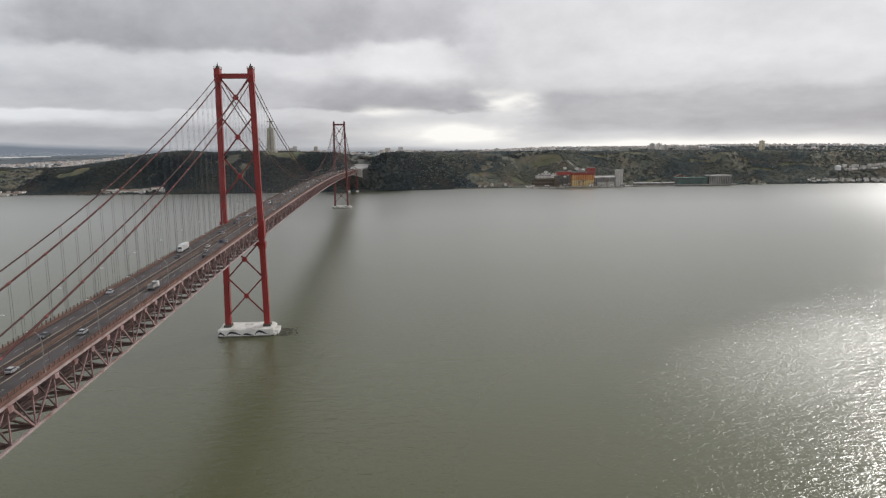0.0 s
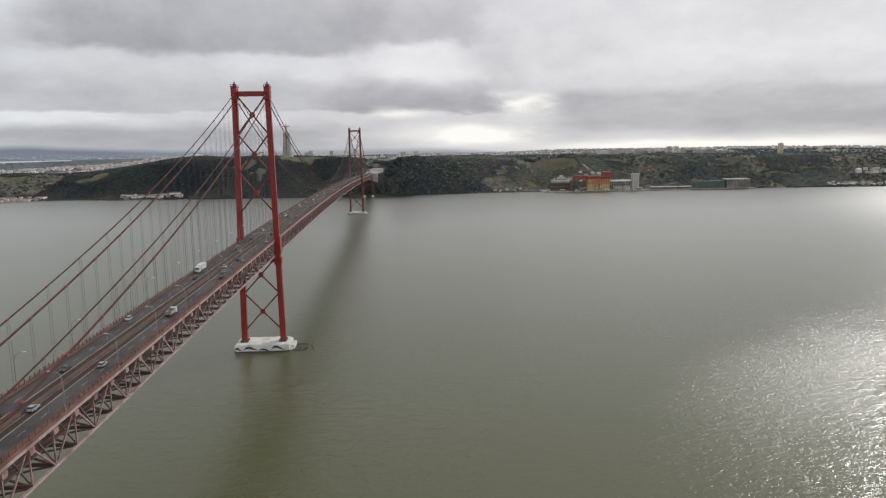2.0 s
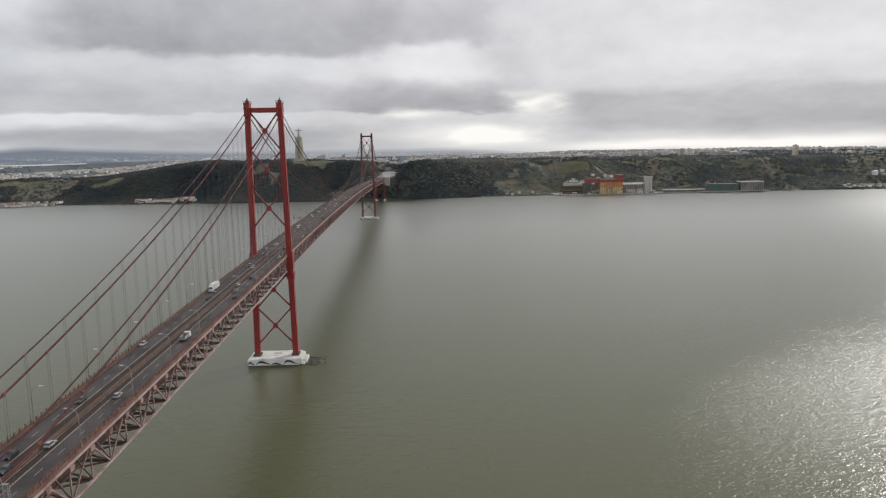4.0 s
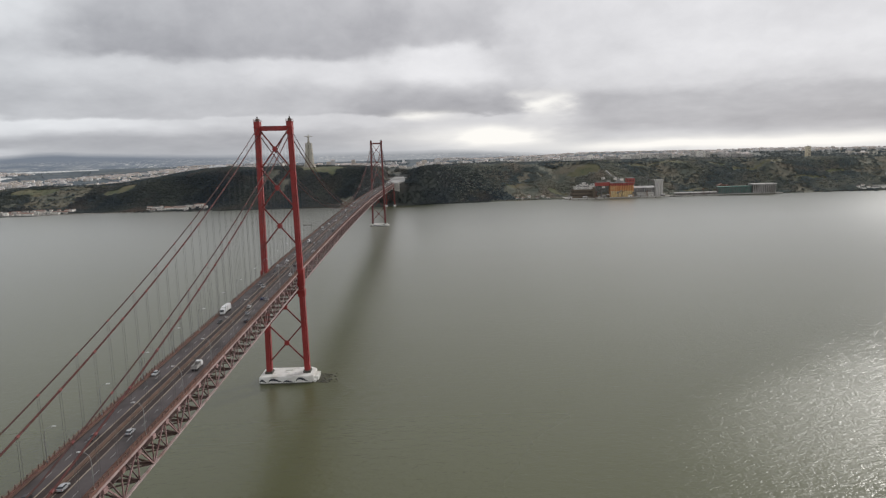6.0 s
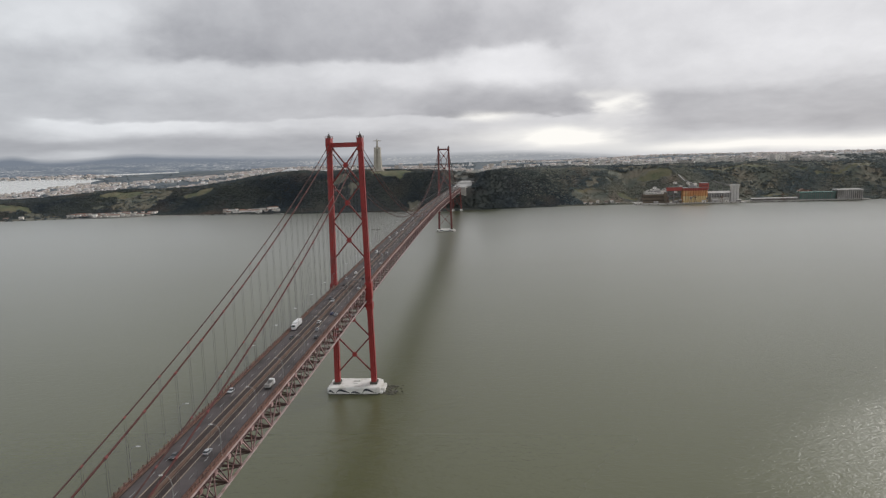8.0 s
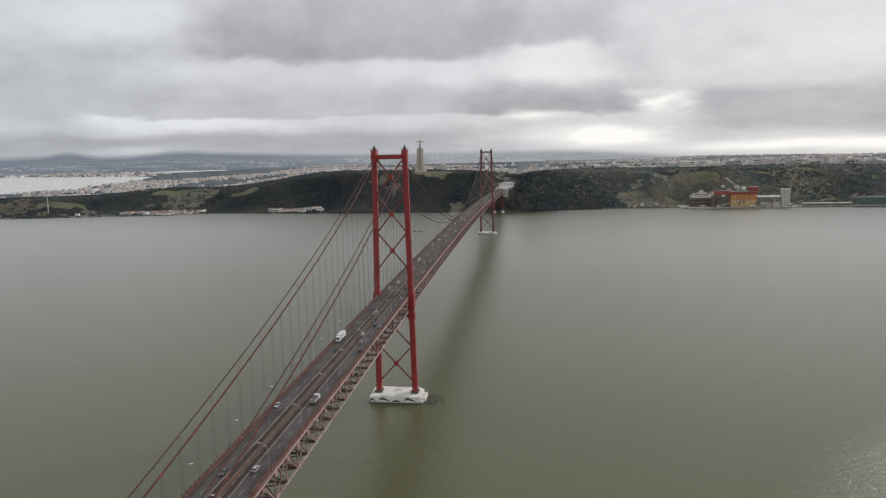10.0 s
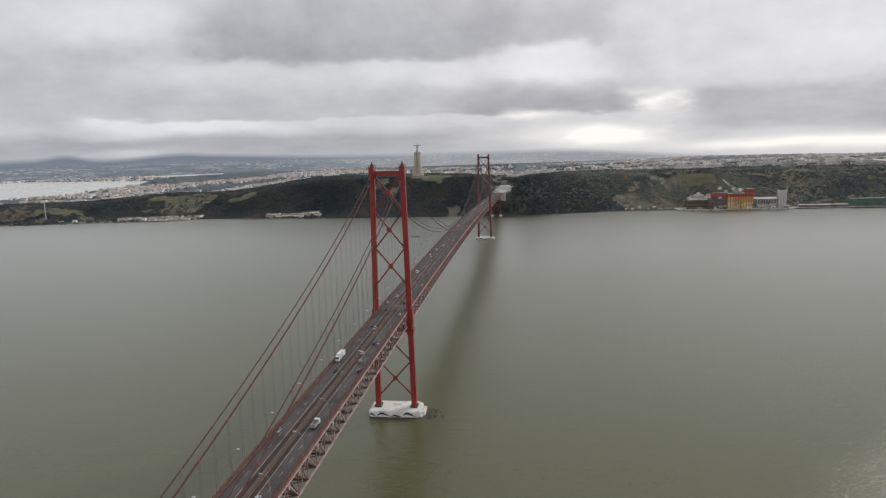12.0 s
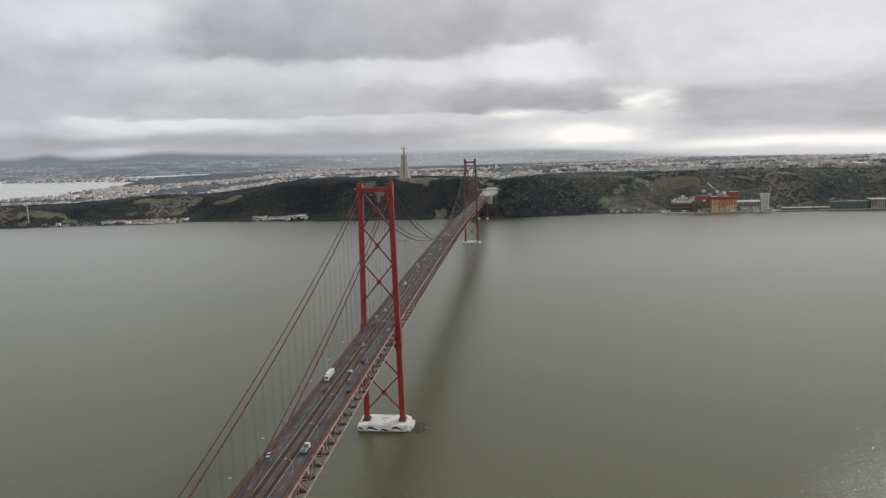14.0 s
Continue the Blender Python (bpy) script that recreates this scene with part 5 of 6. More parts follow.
def build_works():
    Y = 1622.0
    quay = thing("quay", "pale concrete quay in front of the grain works", "quay", (0, 0, 0))
    part("deck", Build().box(545, 870, Y - 22, Y + 60, -3, 3.2), QUAY, quay)
    for k in range(12):
        part("pile", Build().cyl(556 + k * 27, Y - 22.5, -4, 2.6, 1.6, sides=8), DARKWALL, quay)
    jetty = thing("jetty", "long low jetty with a pale roofed conveyor on posts", "jetty", (0, 0, 0))
    part("deck", Build().box(872, 1240, Y - 4, Y + 12, 1.5, 3.5), QUAY, jetty)
    for k in range(18):
        part("post", Build().box(874 + k * 20, 876 + k * 20, Y - 3, Y - 1, -3, 1.5), DARKWALL, jetty)
    sh = thing("conveyor_shed", "long low shed with a pale roof on the jetty", "shed", (895, Y + 2, 3.5))
    part("wall", Build().box(0, 135, 0, 9, 0, 6.5), GREYCLAD, sh)
    part("roof", Build().profile(((-1, 6.5), (4.5, 9.0), (10, 6.5)), -1, 136), LIGHTROOF, sh)
    for k in range(16):
        part("opening", Build().box(3 + k * 8.2, 7 + k * 8.2, -0.15, 0.2, 1, 4.5), DARKWALL, sh)
    # stepped brown terraces with a white building on top
    te = thing("stone_terrace", "stepped brown stone terraces above the quay", "terrace", (568, Y, 3.2))
    for k in range(5):
        part("step_wall", Build().box(2 * k, 82 - 3 * k, 4 * k, 44, k * 5.2, k * 5.2 + 5.2), TERRACE if k % 2 == 0 else DARKWALL, te)
    wb = thing("works_office", "white stepped office building with rounded ends on the terraces", "building", (578, Y + 20, 29.2))
    for k, (x0, x1, z0, z1, dy) in enumerate(((4, 58, 0, 6, 0), (10, 50, 6, 11, 2), (22, 46, 11, 16, 4), (30, 39, 16, 22, 5), (50, 66, 0, 11, 3), (58, 64, 11, 15, 4))):
        bl = part("block", Build().box(x0, x1, 2 + dy, 22, z0, z1), PLASTER_OB, wb, "white plastered block")
        part("roof", Build().box(x0 - 0.5, x1 + 0.5, 1.5 + dy, 22.5, z1, z1 + 0.5), FLATROOF, bl)
        for j in range(int((x1 - x0) / 4.4)):
            part("window", Build().box(x0 + 1.4 + j * 4.4, x0 + 3.8 + j * 4.4, 1.85 + dy, 2.1 + dy, z0 + 2.2, z0 + 4.2), GLASS, bl)
    for x, z1, r in ((4, 9, 5), (12, 13, 3.4), (45, 17, 3)):
        part("stair_turret", Build().cyl(x, 9, -6, z1, r, sides=14), PLASTER_OB, wb, "round white stair turret")
    # small white houses up the slope behind the works
    hut = build_house(11, 8, 6, True, label="small white house on the slope behind the works")
    for k, (x, y) in enumerate(((690, 1712), (706, 1722), (722, 1718), (735, 1732), (715, 1740), (752, 1742), (700, 1752), (765, 1756), (776, 1742), (742, 1758), (655, 1722), (668, 1738))):
        m = pose(x, y, float(ground_z(x, y)) + 1.0, 0, 0, (k * 37) % 50 - 25)
        if k == 0:
            hut.matrix_basis = m
        else:
            copy_thing(hut, m)
    # orange silo battery under a red gallery
    si = thing("grain_silo", "orange ribbed grain silo battery fading to yellow, red gallery on top", "silo", (690, Y, 3.2))
    part("core", Build().box(0, 74, 3, 34, 0, 40), ORANGE, si)
    tube = Build().cyl(0, 0, 19, 40, 3.5, sides=12).mesh("silo_tube", ORANGE)
    low = Build().cyl(0, 0, 0, 19, 3.45, sides=12).mesh("tube_foot", FADED)
    band = Build().cyl(0, 0, 35.5, 40.2, 3.58, sides=12).mesh("tube_collar", REDCLAD)
    for k in range(10):
        tb = part("silo_tube", tube, None, si, "orange concrete silo tube", at=pose(3.9 + k * 7.35, 2.2, 0))
        part("tube_foot", low, None, tb, "faded yellow lower part of the tube")
        part("tube_collar", band, None, tb)
    part("gallery", Build().box(-1, 76, -1.0, 30, 40, 44), REDCLAD, si, "rust-red clad top gallery")
    part("gallery_roof", Build().box(-2, 77, -2.0, 31, 44, 45), FLATROOF, si)
    part("penthouse", Build().box(54, 76, 0, 26, 45, 58), REDCLAD, si, "rust-red clad head house")
    part("penthouse_roof", Build().box(53.4, 76.6, -0.6, 26.6, 58, 58.8), FLATROOF, si)
    part("machine_house", Build().box(20, 40, 6, 22, 45, 51).box(26, 33, 8, 18, 51, 56), FLATROOF, si)
    for k in range(11):
        part("window", Build().box(3 + k * 6.6, 5 + k * 6.6, -1.12, -0.9, 41.3, 42.9), GLASS, si)
    for k in range(4):
        part("window", Build().box(57 + k * 4.6, 59.6 + k * 4.6, -0.12, 0.1, 50, 53), GLASS, si)
    part("loading_arm", Build().beam((20, -14, 14), (34, -3, 22), 1.6, 1.6), GREYCLAD, si)
    for x, h, c in ((640, 24, KERB), (708, 18, GREYCLAD), (722, 22, KERB), (757, 16, GREYCLAD), (800, 20, KERB), (985, 22, KERB)):
        cr = thing("quay_crane", "small weathered loading crane on the quay", "crane", (x, Y - 16, 3.2 if x < 870 else 3.4), "cranes on the quay")
        if x > 870:
            cr.matrix_basis = pose(x, Y + 0.5, 3.4)
        for dx in (-3, 3):
            part("leg", Build().beam((dx, 0, 0), (dx * 0.4, 0, h * 0.7), 0.9, 0.9), c, cr)
        part("cab", Build().box(-2.4, 2.4, -2, 2, h * 0.7, h * 0.7 + 3.6), c, cr)
        part("jib", Build().beam((0, -1, h * 0.7 + 2), (h * 0.5, -7, h), 0.8, 0.9), c, cr)
        part("mast", Build().box(-0.4, 0.4, -0.4, 0.4, h * 0.7 + 3.6, h + 2), c, cr)
    for k, (x, w, h, m) in enumerate(((556, 10, 5, PLASTER_OB), (600, 14, 4, FLATROOF), (662, 12, 6, GREYCLAD), (676, 9, 8, TERRACE), (745, 12, 6, PLASTER_OB), (776, 16, 7, FLATROOF), (812, 11, 6, PLASTER_OB), (848, 13, 5, GREYCLAD))):
        sd = thing("quay_shed", "small weathered shed on the quay", "shed", (x, Y - 9, 3.2), "sheds on the quay")
        part("wall", Build().box(0, w, 0, 6, 0, h), m, sd)
        part("roof", Build().profile(((-0.5, h), (3, h + 1.5), (6.5, h)), -0.5, w + 0.5), LIGHTROOF if k % 2 else FLATROOF, sd)
        part("door", Build().box(w * 0.35, w * 0.35 + 3, -0.1, 0.1, 0, 3.2), DARKWALL, sd)
    ga = thing("conveyor_gallery", "red clad conveyor gallery on grey legs", "conveyor", (640, Y + 6, 3.2))
    part("gallery", Build().box(4, 49, 0, 14, 36, 47), REDCLAD, ga)
    part("roof", Build().box(3.5, 49.5, -0.6, 14.6, 47, 47.8), FLATROOF, ga)
    part("lower_floor", Build().box(8, 46, 2, 12, 18, 20).box(8, 46, 2, 12, 27, 29), GREYCLAD, ga)
    for k in (2, 22, 44):
        part("leg", Build().box(k + 4 if k < 5 else k, k + 7 if k < 5 else k + 3, 4, 10, 0, 36), GREYCLAD, ga)
    tw = thing("lift_tower", "narrow brown lift tower beside the silos", "tower", (632, Y - 8, 3.2))
    part("shaft", Build().box(0, 7, 0, 8, 0, 34), TERRACE, tw)
    part("roof", Build().box(-0.6, 7.6, -0.6, 8.6, 34, 35), LIGHTROOF, tw)
    wh = thing("warehouse", "grey warehouse with a pale roof on the quay", "warehouse", (766, Y + 2, 3.2))
    part("wall", Build().box(0, 66, 0, 34, 0, 27), GREYCLAD, wh)
    part("annex", Build().box(6, 60, -7, 0, 0, 13), QUAY, wh, "pale low annex with a lean-to roof")
    for k in range(3):
        for j in range(10):
            part("window", Build().box(3.4 + j * 6.2, 6.0 + j * 6.2, -0.12, 0.1, 14.5 + k * 4, 16.8 + k * 4), GLASS, wh)
    part("roof", Build().profile(((-1, 27), (17, 32), (35, 27)), -1, 67), LIGHTROOF, wh)
    for k in range(9):
        part("pilaster", Build().box(1 + k * 7.6, 2.2 + k * 7.6, -0.6, 0.1, 0, 26), QUAY, wh)
    gs = thing("grain_silo", "tall pale grey concrete silo tower", "silo", (833, Y + 2, 3.2))
    for k in range(3):
        part("silo_tube", Build().cyl(4.5 + k * 8.4, 6, 0, 45, 4.5, sides=14), LIGHTROOF, gs, "pale grey silo tube")
    part("head_house", Build().box(0, 26, 1.5, 12, 45, 52), LIGHTROOF, gs)
    cv = thing("inclined_conveyor", "inclined grey conveyor bridge from the silo to the hill", "conveyor", (0, 0, 0))
    part("gallery", Build().beam((834, Y + 12, 50), (800, Y + 90, 64), 2.0, 2.2), GREYCLAD, cv)
    for u in (0.33, 0.7):
        px, py = 834 - 34 * u, Y + 12 + 78 * u
        part("leg", Build().box(px - 0.8, px + 0.8, py - 0.8, py + 0.8, float(ground_z(px, py)) - 2, 49 + 14 * u), GREYCLAD, cv)
    gr = thing("derelict_shed", "dark derelict shed with faded green steel posts", "shed", (1040, Y + 10, 1.5))
    part("wall", Build().box(0, 104, 2, 24, 0, 22), GREYCLAD, gr)
    post = Build().box(-0.7, 0.7, 0, 1.6, 0, 24).mesh("post", GREENSTEEL)
    for k in range(18):
        part("post", post, None, gr, "faded green steel post", at=pose(1 + k * 6.0, 0, 0))
    for k in range(0, 17, 2):
        part("brace", Build().beam((1 + k * 6, 0.9, 2), (7 + k * 6, 0.9, 20), 0.9, 0.9), GREENSTEEL, gr)
    part("roof_frame", Build().box(-1, 105, -0.4, 26, 23, 24.4), GREENSTEEL, gr)
    hl = thing("warehouse", "grey hall with a white roof edge by the water", "warehouse", (1148, Y + 6, 1.5))
    part("wall", Build().box(0, 74, 0, 30, 0, 28), GREYCLAD, hl)
    part("roof", Build().box(-1, 75, -1, 31, 28, 31), LIGHTROOF, hl, "white roof edge")
    for k in range(13):
        part("pilaster", Build().box(0.6 + k * 6, 1.8 + k * 6, -0.7, 0.1, 0, 27.6), QUAY, hl)
    for x, y, w, d, h in BARNS:
        z = float(ground_z(x, y - d / 2)) - 2
        bn = thing("stone_barn", "derelict brown stone barn with a gabled roof above the jetty", "barn", (x, y, z), "barns above the jetty")
        part("wall", Build().box(-w / 2, w / 2, -d / 2, d / 2, 0, h), TERRACE, bn)
        gable = Build().add([(-w / 2 - 0.6, -d / 2 - 0.6, h), (w / 2 + 0.6, -d / 2 - 0.6, h), (w / 2 + 0.6, d / 2 + 0.6, h), (-w / 2 - 0.6, d / 2 + 0.6, h), (0, -d / 2 - 0.6, h + w * 0.28), (0, d / 2 + 0.6, h + w * 0.28)],
                            [(0, 1, 4), (2, 3, 5), (1, 2, 5, 4), (3, 0, 4, 5), (3, 2, 1, 0)])
        part("roof", gable, TILE, bn, "weathered brown tiled roof")
        win = Build().box(-0.9, 0.9, -d / 2 - 0.1, -d / 2 + 0.1, 0, 2.2).mesh("window", GLASS)
        for k in range(int(w / 5)):
            for fl in range(int((h - 1) / 4.5)):
                part("window", win, None, bn, at=pose(-w / 2 + 2.5 + k * 5, 0, 2 + fl * 4.5))
    rd = thing("access_road", "pale winding access road up the slope behind the works", "road")
    way = [(846, 1652), (828, 1668), (815, 1690), (800, 1706), (790, 1726), (770, 1740), (762, 1762), (735, 1775), (722, 1800)]
    path = Build()
    for (xa, ya), (xb, yb) in zip(way, way[1:]):
        for q in range(4):
            a = (xa + (xb - xa) * q / 4, ya + (yb - ya) * q / 4)
            b_ = (xa + (xb - xa) * (q + 1) / 4, ya + (yb - ya) * (q + 1) / 4)
            path.beam((*a, float(ground_z(*a)) + 0.5), (*b_, float(ground_z(*b_)) + 0.2), 5, 1.6)
    part("surface", path, ROADFAR, rd)
    tk = thing("storage_tank", "round white storage tank on the hillside", "tank", (1665, 1740, float(ground_z(1665, 1740)) - 1))
    part("shell", Build().cyl(0, 0, 0, 13, 10, sides=20), PAINTS["white"], tk)
    part("dome", Build().tube([(0, 0, 13), (0, 0, 15.5), (0, 0, 17)], [10, 7, 0.5], 20), PAINTS["white"], tk)
    ms = thing("wind_pylon", "slim pale pylon near the water's edge", "pylon", (-1505, 1560, float(ground_z(-1505, 1560)) - 0.5))
    part("mast", Build().cyl(0, 0, 0, 58, 1.9, 1.2, 8), LIGHTROOF, ms)
    part("head", Build().box(-9, 3, -1.5, 1.5, 56, 58.5), LIGHTROOF, ms)
    dm = thing("white_pavilion", "low white tent-roofed pavilion on the hilltop", "pavilion", (-592, 1832, float(ground_z(-592, 1832)) + 1.0))
    part("roof", Build().tube([(-34, 0, 1.0), (-18, 0, 3), (0, 0, 4.2), (18, 0, 3), (34, 0, 1.0)], [1.5, 5, 7, 5, 1.5], 10), PAINTS["white"], dm, smooth=True)


build_works()


# ---- the town on the plateau ----
def build_block(w, d, h, label, wall=PLASTER_OB):
    bl = thing("apartment_building", label, "building", group="apartment blocks of the town")
    part("wall", Build().box(-w / 2, w / 2, -d / 2, d / 2, -6, h), wall, bl)
    part("roof", Build().box(-w / 2 - 0.4, w / 2 + 0.4, -d / 2 - 0.4, d / 2 + 0.4, h, h + 0.8).box(-2.5, 2.5, -2, 2, h + 0.8, h + 3.2), FLATROOF, bl)
    row = Build().box(-w / 2 + 1.0, w / 2 - 1.0, -d / 2 - 0.07, -d / 2 + 0.1, 0, 0.75)
    row = row.mesh("window_band", GLASS)
    for fl in range(int(h / 3.1)):
        part("window_band", row, None, bl, at=pose(0, 0, 1.0 + fl * 3.1))
    return bl


def scatter_town():
    rnd = random.Random(21)
    kinds = [build_block(26, 13, 15, "pale five-storey apartment block"), build_block(38, 14, 18, "long pale apartment block"), build_block(18, 16, 27, "tall pale apartment block"),
             build_block(48, 14, 12, "long low cream apartment block"), build_block(20, 14, 21, "cream seven-storey apartment block")]
    used = set()

    def put(k, x, y, turn, sink=0.0):
        m = pose(x, y, float(ground_z(x, y)) - sink, 0, 0, turn)
        if k not in used:
            used.add(k)
            kinds[k].matrix_basis = m
        else:
            copy_thing(kinds[k], m)

    # the blocks that stand out, then the mass of the town
    for az, r, k in ((21.9, 2780, 2), (22.4, 2800, 2), (22.9, 2820, 4), (24.2, 2790, 3), (25.0, 2800, 1), (25.8, 2810, 3), (20.6, 2800, 0), (19.6, 2790, 1)):
        put(k, EYE[0] + r * math.sin(radians(az)), EYE[1] + r * math.cos(radians(az)), rnd.uniform(-20, 20))
    for k in range(14):
        a, r = 10.5 + k * 0.7, 2820 + 130 * rnd.random()
        put(rnd.choice((1, 3, 3, 3, 0)), EYE[0] + r * math.sin(radians(a)), EYE[1] + r * math.cos(radians(a)), rnd.uniform(-14, 14))
    placed = 0
    while placed < 110:
        az, r = rnd.uniform(-14, 18), rnd.uniform(2550, 3200)
        x, y = EYE[0] + r * math.sin(radians(az)), EYE[1] + r * math.cos(radians(az))
        if zone(np.array([x]), np.array([y]))[0] != 2 or abs(x - 14) < 60:
            continue
        put(rnd.choice((0, 0, 1, 3, 3, 4, 2)), x, y, rnd.choice((0, 90)) + rnd.uniform(-25, 25))
        placed += 1
    tb = build_block(14, 14, 37, "single tall ochre tower block on the plateau", OCHRE)
    az, r = 29.95, 2860
    x, y = EYE[0] + r * math.sin(radians(az)), EYE[1] + r * math.cos(radians(az))
    tb.matrix_basis = pose(x, y, float(ground_z(x, y)) + 4, 0, 0, 10)
    walls, cream, roofs = Build(), Build(), Build()
    n = 36000
    az, r = RNG.uniform(-46, 44, n), 2500 + 2420 * RNG.uniform(0, 1, n) ** 1.1
    x, y = EYE[0] + r * np.sin(np.radians(az)), EYE[1] + r * np.cos(np.radians(az))
    zb = zone(x, y)
    sparse = np.interp(az, (-34, -31, -27, -23, -17, -8, 4, 10, 20), (-0.10, 0.06, 0.34, 0.28, 0.05, 0.0, 0.18, 0.12, 0.06))
    sparse = np.where((az < -22) & (r < 3500), sparse - 0.12, sparse)
    ok = ((zb == 2) | (zb == 4)) & (fbm(x * 0.4, r * 1.6, 260, 30) > sparse) & (np.abs(x - 36) > 36)
    z = ground_z(x, y)
    for px, py, pz, pr in zip(x[ok], y[ok], z[ok], r[ok]):
        w, d, h = rnd.uniform(8, 22), rnd.uniform(7, 13), rnd.choice((5, 6, 7, 8, 9, 11, 13))
        if rnd.random() < 0.07 and -1100 < px < 700:
            w, h = rnd.uniform(12, 18), rnd.uniform(17, 27)
        if rnd.random() < 0.05:
            w, d, h = rnd.uniform(30, 60), 22, 8
        if pr > 4300:
            h = min(h, 9) * 0.7
        t = rnd.uniform(-0.5, 0.5)
        c, s = math.cos(t), math.sin(t)
        q = [(px + i * w / 2 * c - j * d / 2 * s, py + i * w / 2 * s + j * d / 2 * c) for i, j in ((-1, -1), (1, -1), (1, 1), (-1, 1))]
        (cream if rnd.random() < 0.35 else walls).hexa([(a, e, pz - 8) for a, e in q], [(a, e, pz + h) for a, e in q])
        if rnd.random() < 0.55:
            m0, m1 = ((q[0][0] + q[3][0]) / 2, (q[0][1] + q[3][1]) / 2), ((q[1][0] + q[2][0]) / 2, (q[1][1] + q[2][1]) / 2)
            roofs.add([(a, e, pz + h) for a, e in q] + [(*m0, pz + h + 2.6), (*m1, pz + h + 2.6)], [(0, 1, 5, 4), (2, 3, 4, 5), (0, 4, 3), (1, 2, 5)])
        else:
            roofs.hexa([(a, e, pz + h) for a, e in q], [(a, e, pz + h + 0.7) for a, e in q])
    town = thing("town", "dense pale town of low blocks spreading over the plateau", "town")
    tagged(part("walls", walls, PLASTER, town, "pale plastered house walls"), kind="stuff")
    tagged(part("cream_walls", cream, CREAM, town, "cream and sand-coloured house walls"), kind="stuff")
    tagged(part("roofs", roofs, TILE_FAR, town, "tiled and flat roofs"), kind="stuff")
    tagged(town, kind="stuff")


scatter_town()


# ---- woods and scrub ----
def leaf_material(name, a, b, stain, scale, stain_scale, island=0.2):
    """Leaves that let some of the light through, in patches of three tints."""
    m = mat(name, a, b, 0.9, scale=scale, fine=0.05, island=island, stain=stain, stain_scale=stain_scale, spec=0.1)
    nt = m.node_tree
    N, L = nt.nodes.new, nt.links.new
    p = nt.nodes["Principled BSDF"]
    through_leaf, mixer = N("ShaderNodeBsdfTranslucent"), N("ShaderNodeMixShader")
    L(p.inputs["Base Color"].links[0].from_socket, through_leaf.inputs["Color"])
    mixer.inputs[0].default_value = 0.5
    L(p.outputs[0], mixer.inputs[1]), L(through_leaf.outputs[0], mixer.inputs[2])
    L(mixer.outputs[0], nt.nodes["Material Output"].inputs[0])
    return m


# leaf colours lifted and blued: the haze over the far bank is in them
WOODS = leaf_material("hazed_dark_leaves", (0.078, 0.098, 0.114), (0.140, 0.156, 0.140), (0.205, 0.170, 0.144), 0.008, 0.0055)
OLIVE = leaf_material("hazed_olive_leaves", (0.175, 0.212, 0.218), (0.335, 0.338, 0.280), (0.385, 0.342, 0.282), 0.009, 0.011)
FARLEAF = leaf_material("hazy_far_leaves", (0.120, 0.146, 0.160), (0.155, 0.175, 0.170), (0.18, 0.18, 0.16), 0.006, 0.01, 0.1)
BUSH = leaf_material("olive_scrub_leaves", (0.120, 0.138, 0.110), (0.205, 0.192, 0.145), (0.24, 0.21, 0.15), 0.012, 0.02)


def leafy_mesh(name, xs, ys, zs, sizes, material, sprays, seed):
    """Tree crowns, each of many loose sprays of leaves, in one mesh."""
    rng = np.random.default_rng(seed)
    n = len(xs) * sprays
    c = np.repeat(np.stack([xs, ys, zs], 1), sprays, 0)
    s = np.repeat(sizes, sprays)[:, None]
    out = rng.normal(0, 1, (n, 3))
    out[:, 2] = np.abs(out[:, 2]) * 1.1 - 0.15
    out /= np.linalg.norm(out, axis=1, keepdims=True)
    c = c + out * s * rng.uniform(0.3, 0.85, (n, 1)) * np.array((1, 1, 0.38)) + np.array((0, 0, 0.3)) * s
    face = out + rng.normal(0, 0.5, (n, 3)) + np.array((0, -0.35, 1.4))
    face /= np.linalg.norm(face, axis=1, keepdims=True)
    u = np.cross(face, rng.normal(0, 1, (n, 3)))
    u /= np.linalg.norm(u, axis=1, keepdims=True)
    w = np.cross(face, u)
    corners = []
    for k in range(3):
        a = math.tau * k / 3 + rng.uniform(-0.5, 0.5, (n, 1))
        corners.append(c + (u * np.cos(a) + w * np.sin(a)) * s * rng.uniform(0.35, 0.75, (n, 1)))
    v = np.stack(corners, 1).reshape(-1, 3).astype(np.float32)
    me = bpy.data.meshes.new(name)
    me.vertices.add(len(v)), me.loops.add(len(v)), me.polygons.add(n)
    me.vertices.foreach_set("co", v.ravel())
    me.loops.foreach_set("vertex_index", np.arange(len(v), dtype=np.int32))
    me.polygons.foreach_set("loop_start", np.arange(0, len(v), 3, dtype=np.int32))
    me.update(calc_edges=True)
    me.materials.append(material)
    return new(name, me)


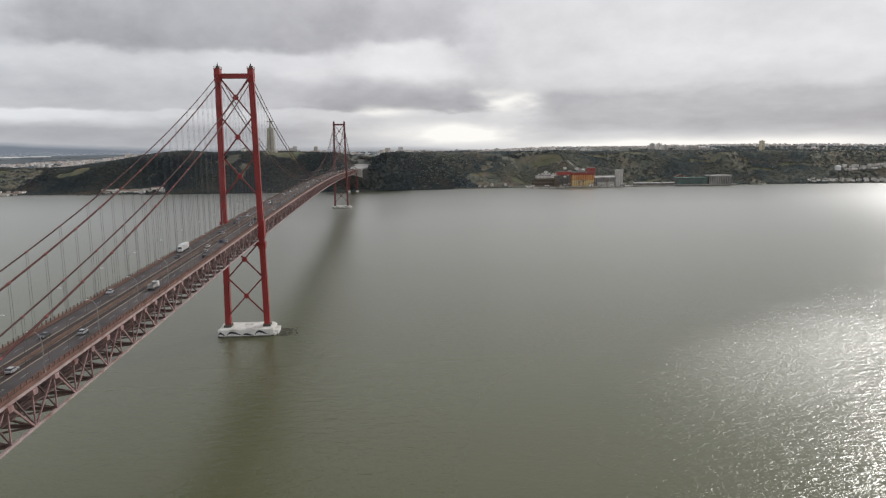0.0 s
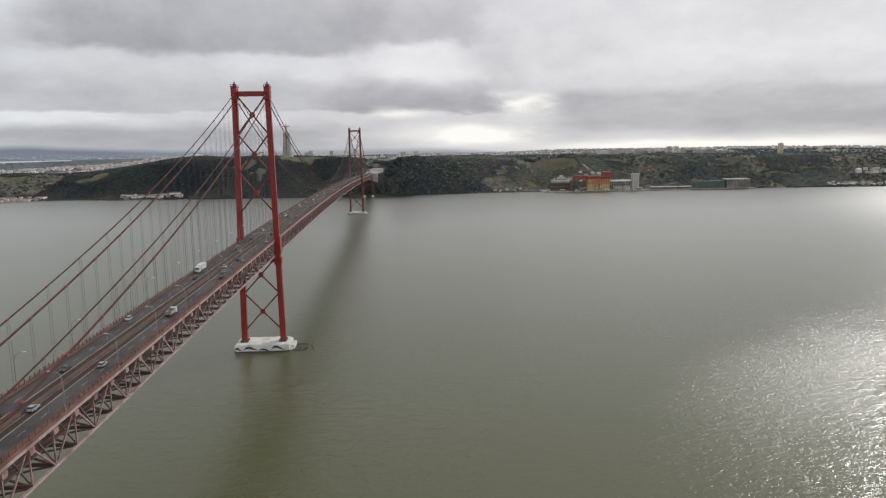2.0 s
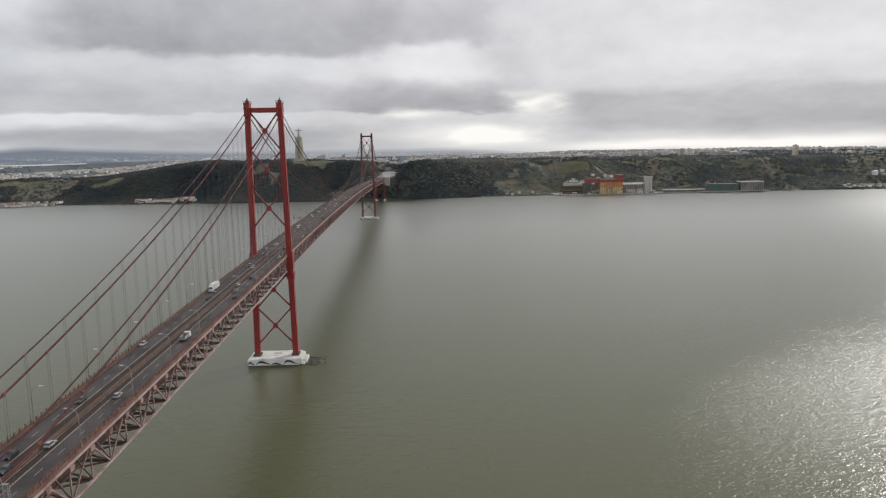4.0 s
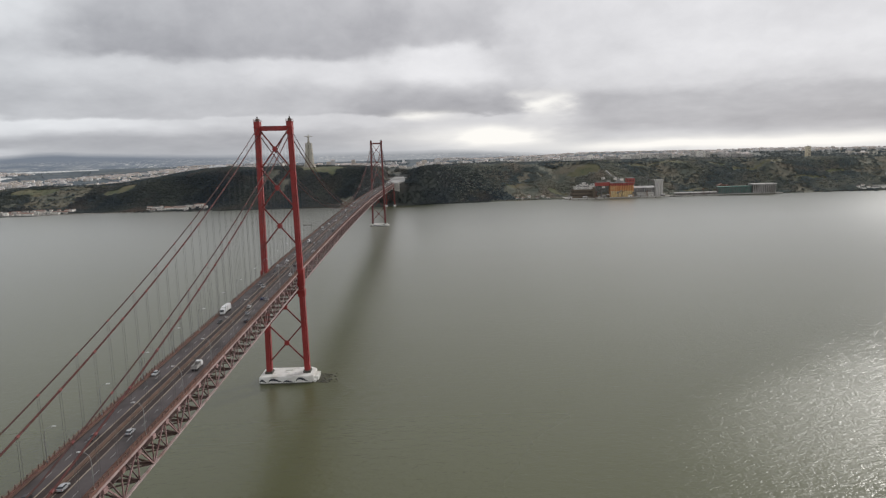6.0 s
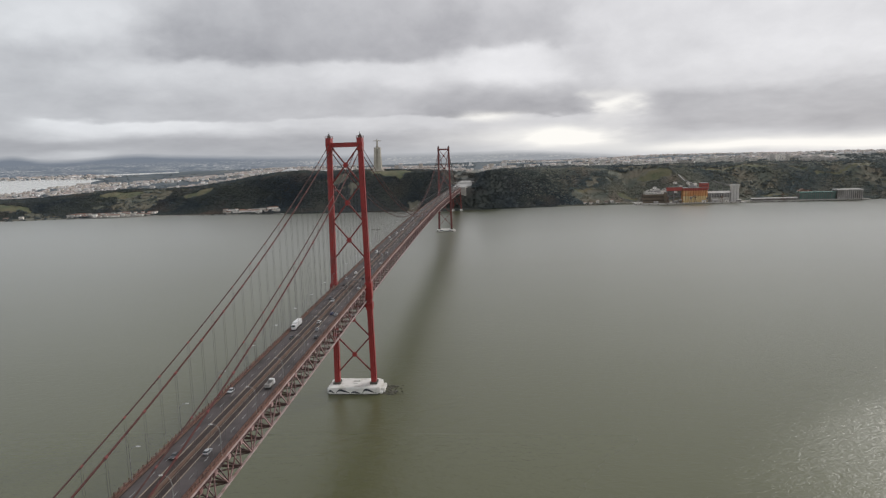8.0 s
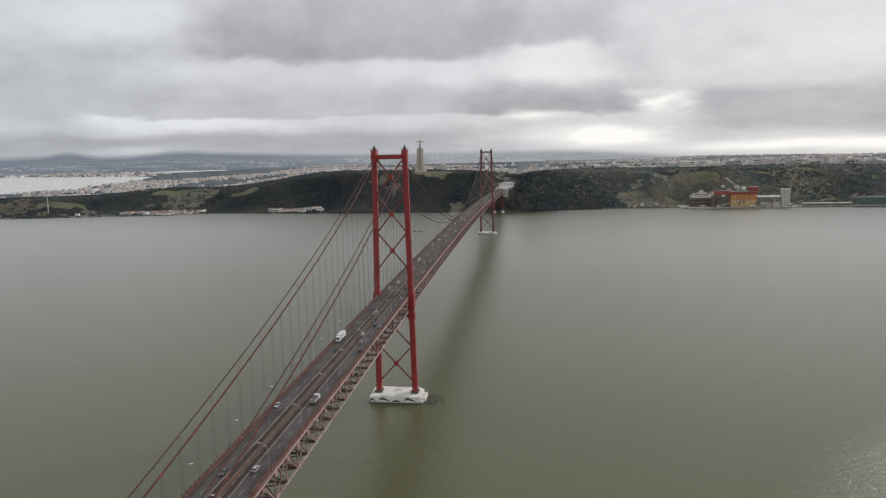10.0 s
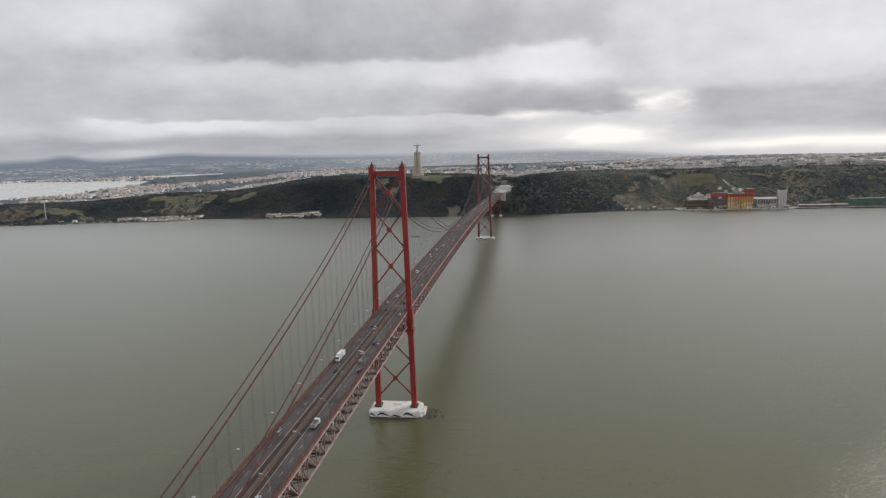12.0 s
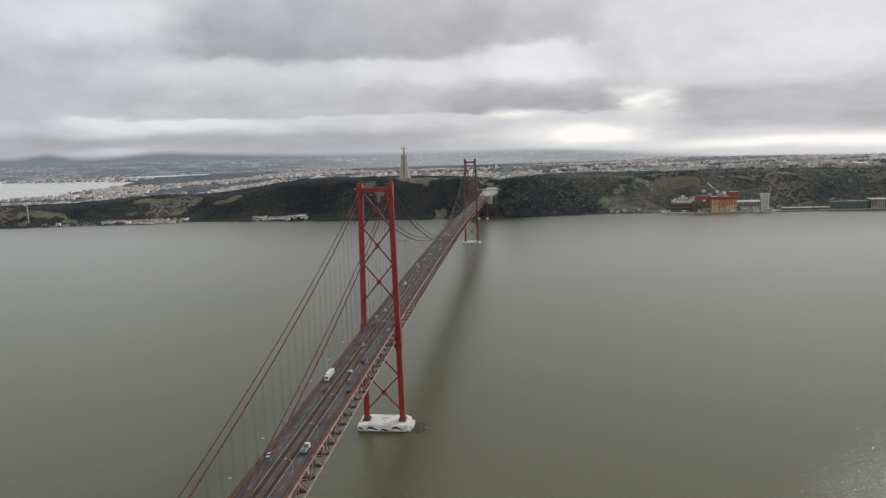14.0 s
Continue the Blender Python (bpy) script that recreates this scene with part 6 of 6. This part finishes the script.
def plant():
    n = 150000
    x = RNG.uniform(-1950, 2250, n)
    y = np.interp(x, SHORE[:, 0], SHORE[:, 1]) + RNG.uniform(4, 470, n)
    zn, z = zone(x, y), ground_z(x, y)
    trees = wooded(x, y)
    free = ~((x > 540) & (x < 1235) & (y < 1682)) & ~((x > 1050) & (x < 1205) & (y < 1712)) & ~((np.abs(x - 14) < 31) & (y > 1576) & (y < 1930)) & ~((np.abs(x - 34) < 18) & (y > 2150)) & (np.hypot(x + 285, y - 1830) > 30) & ~((x > 715) & (x < 850) & (y < 1805) & (np.abs((x - 846) + (y - 1652) * 0.84) < 13)) & ~((x < -550) & (x > -1430) & (y < np.interp(x, SHORE[:, 0], SHORE[:, 1]) + 40) & (x < -1000))
    free &= z > 1.0
    dense = free & trees
    thin = free & (((zn == 0) & ~trees & (RNG.uniform(0, 1, n) < 0.4)) | ((zn == 1) & (RNG.uniform(0, 1, n) < 0.12)))
    s = RNG.uniform(2.8, 5.6, n) * (1 + 0.35 * fbm(x, y, 60, 47))
    west = x > 300 + 220 * fbm(x, y, 150, 44) + RNG.normal(0, 70, n)
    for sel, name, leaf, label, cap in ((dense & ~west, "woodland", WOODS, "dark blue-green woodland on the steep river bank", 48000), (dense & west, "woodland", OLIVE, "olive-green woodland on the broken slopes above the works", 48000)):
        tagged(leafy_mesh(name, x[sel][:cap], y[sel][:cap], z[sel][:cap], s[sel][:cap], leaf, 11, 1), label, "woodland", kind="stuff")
    tagged(leafy_mesh("scrub", x[thin], y[thin], z[thin], s[thin] * 0.5, BUSH, 8, 2), "olive scrub and bushes on the slopes", "scrub", kind="stuff")
    m = 30000
    az, r = RNG.uniform(-44, 44, m), 2400 + 2400 * RNG.uniform(0, 1, m) ** 1.3
    x, y = EYE[0] + r * np.sin(np.radians(az)), EYE[1] + r * np.cos(np.radians(az))
    zf = zone(x, y)
    keep = (zf != 3) & ((zf != 4) | (RNG.uniform(0, 1, m) < 0.6)) & (np.abs(x - 36) > 27) & ((fbm(x, y, 330, 50) > np.interp(az, (0, 6), (0.12, 0.0))) | (zone(x, y) == 0)) & ((az > -15) | (RNG.uniform(0, 1, m) < 0.5))
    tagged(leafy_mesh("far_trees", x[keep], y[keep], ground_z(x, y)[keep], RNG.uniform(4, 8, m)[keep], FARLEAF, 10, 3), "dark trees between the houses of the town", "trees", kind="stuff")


plant()
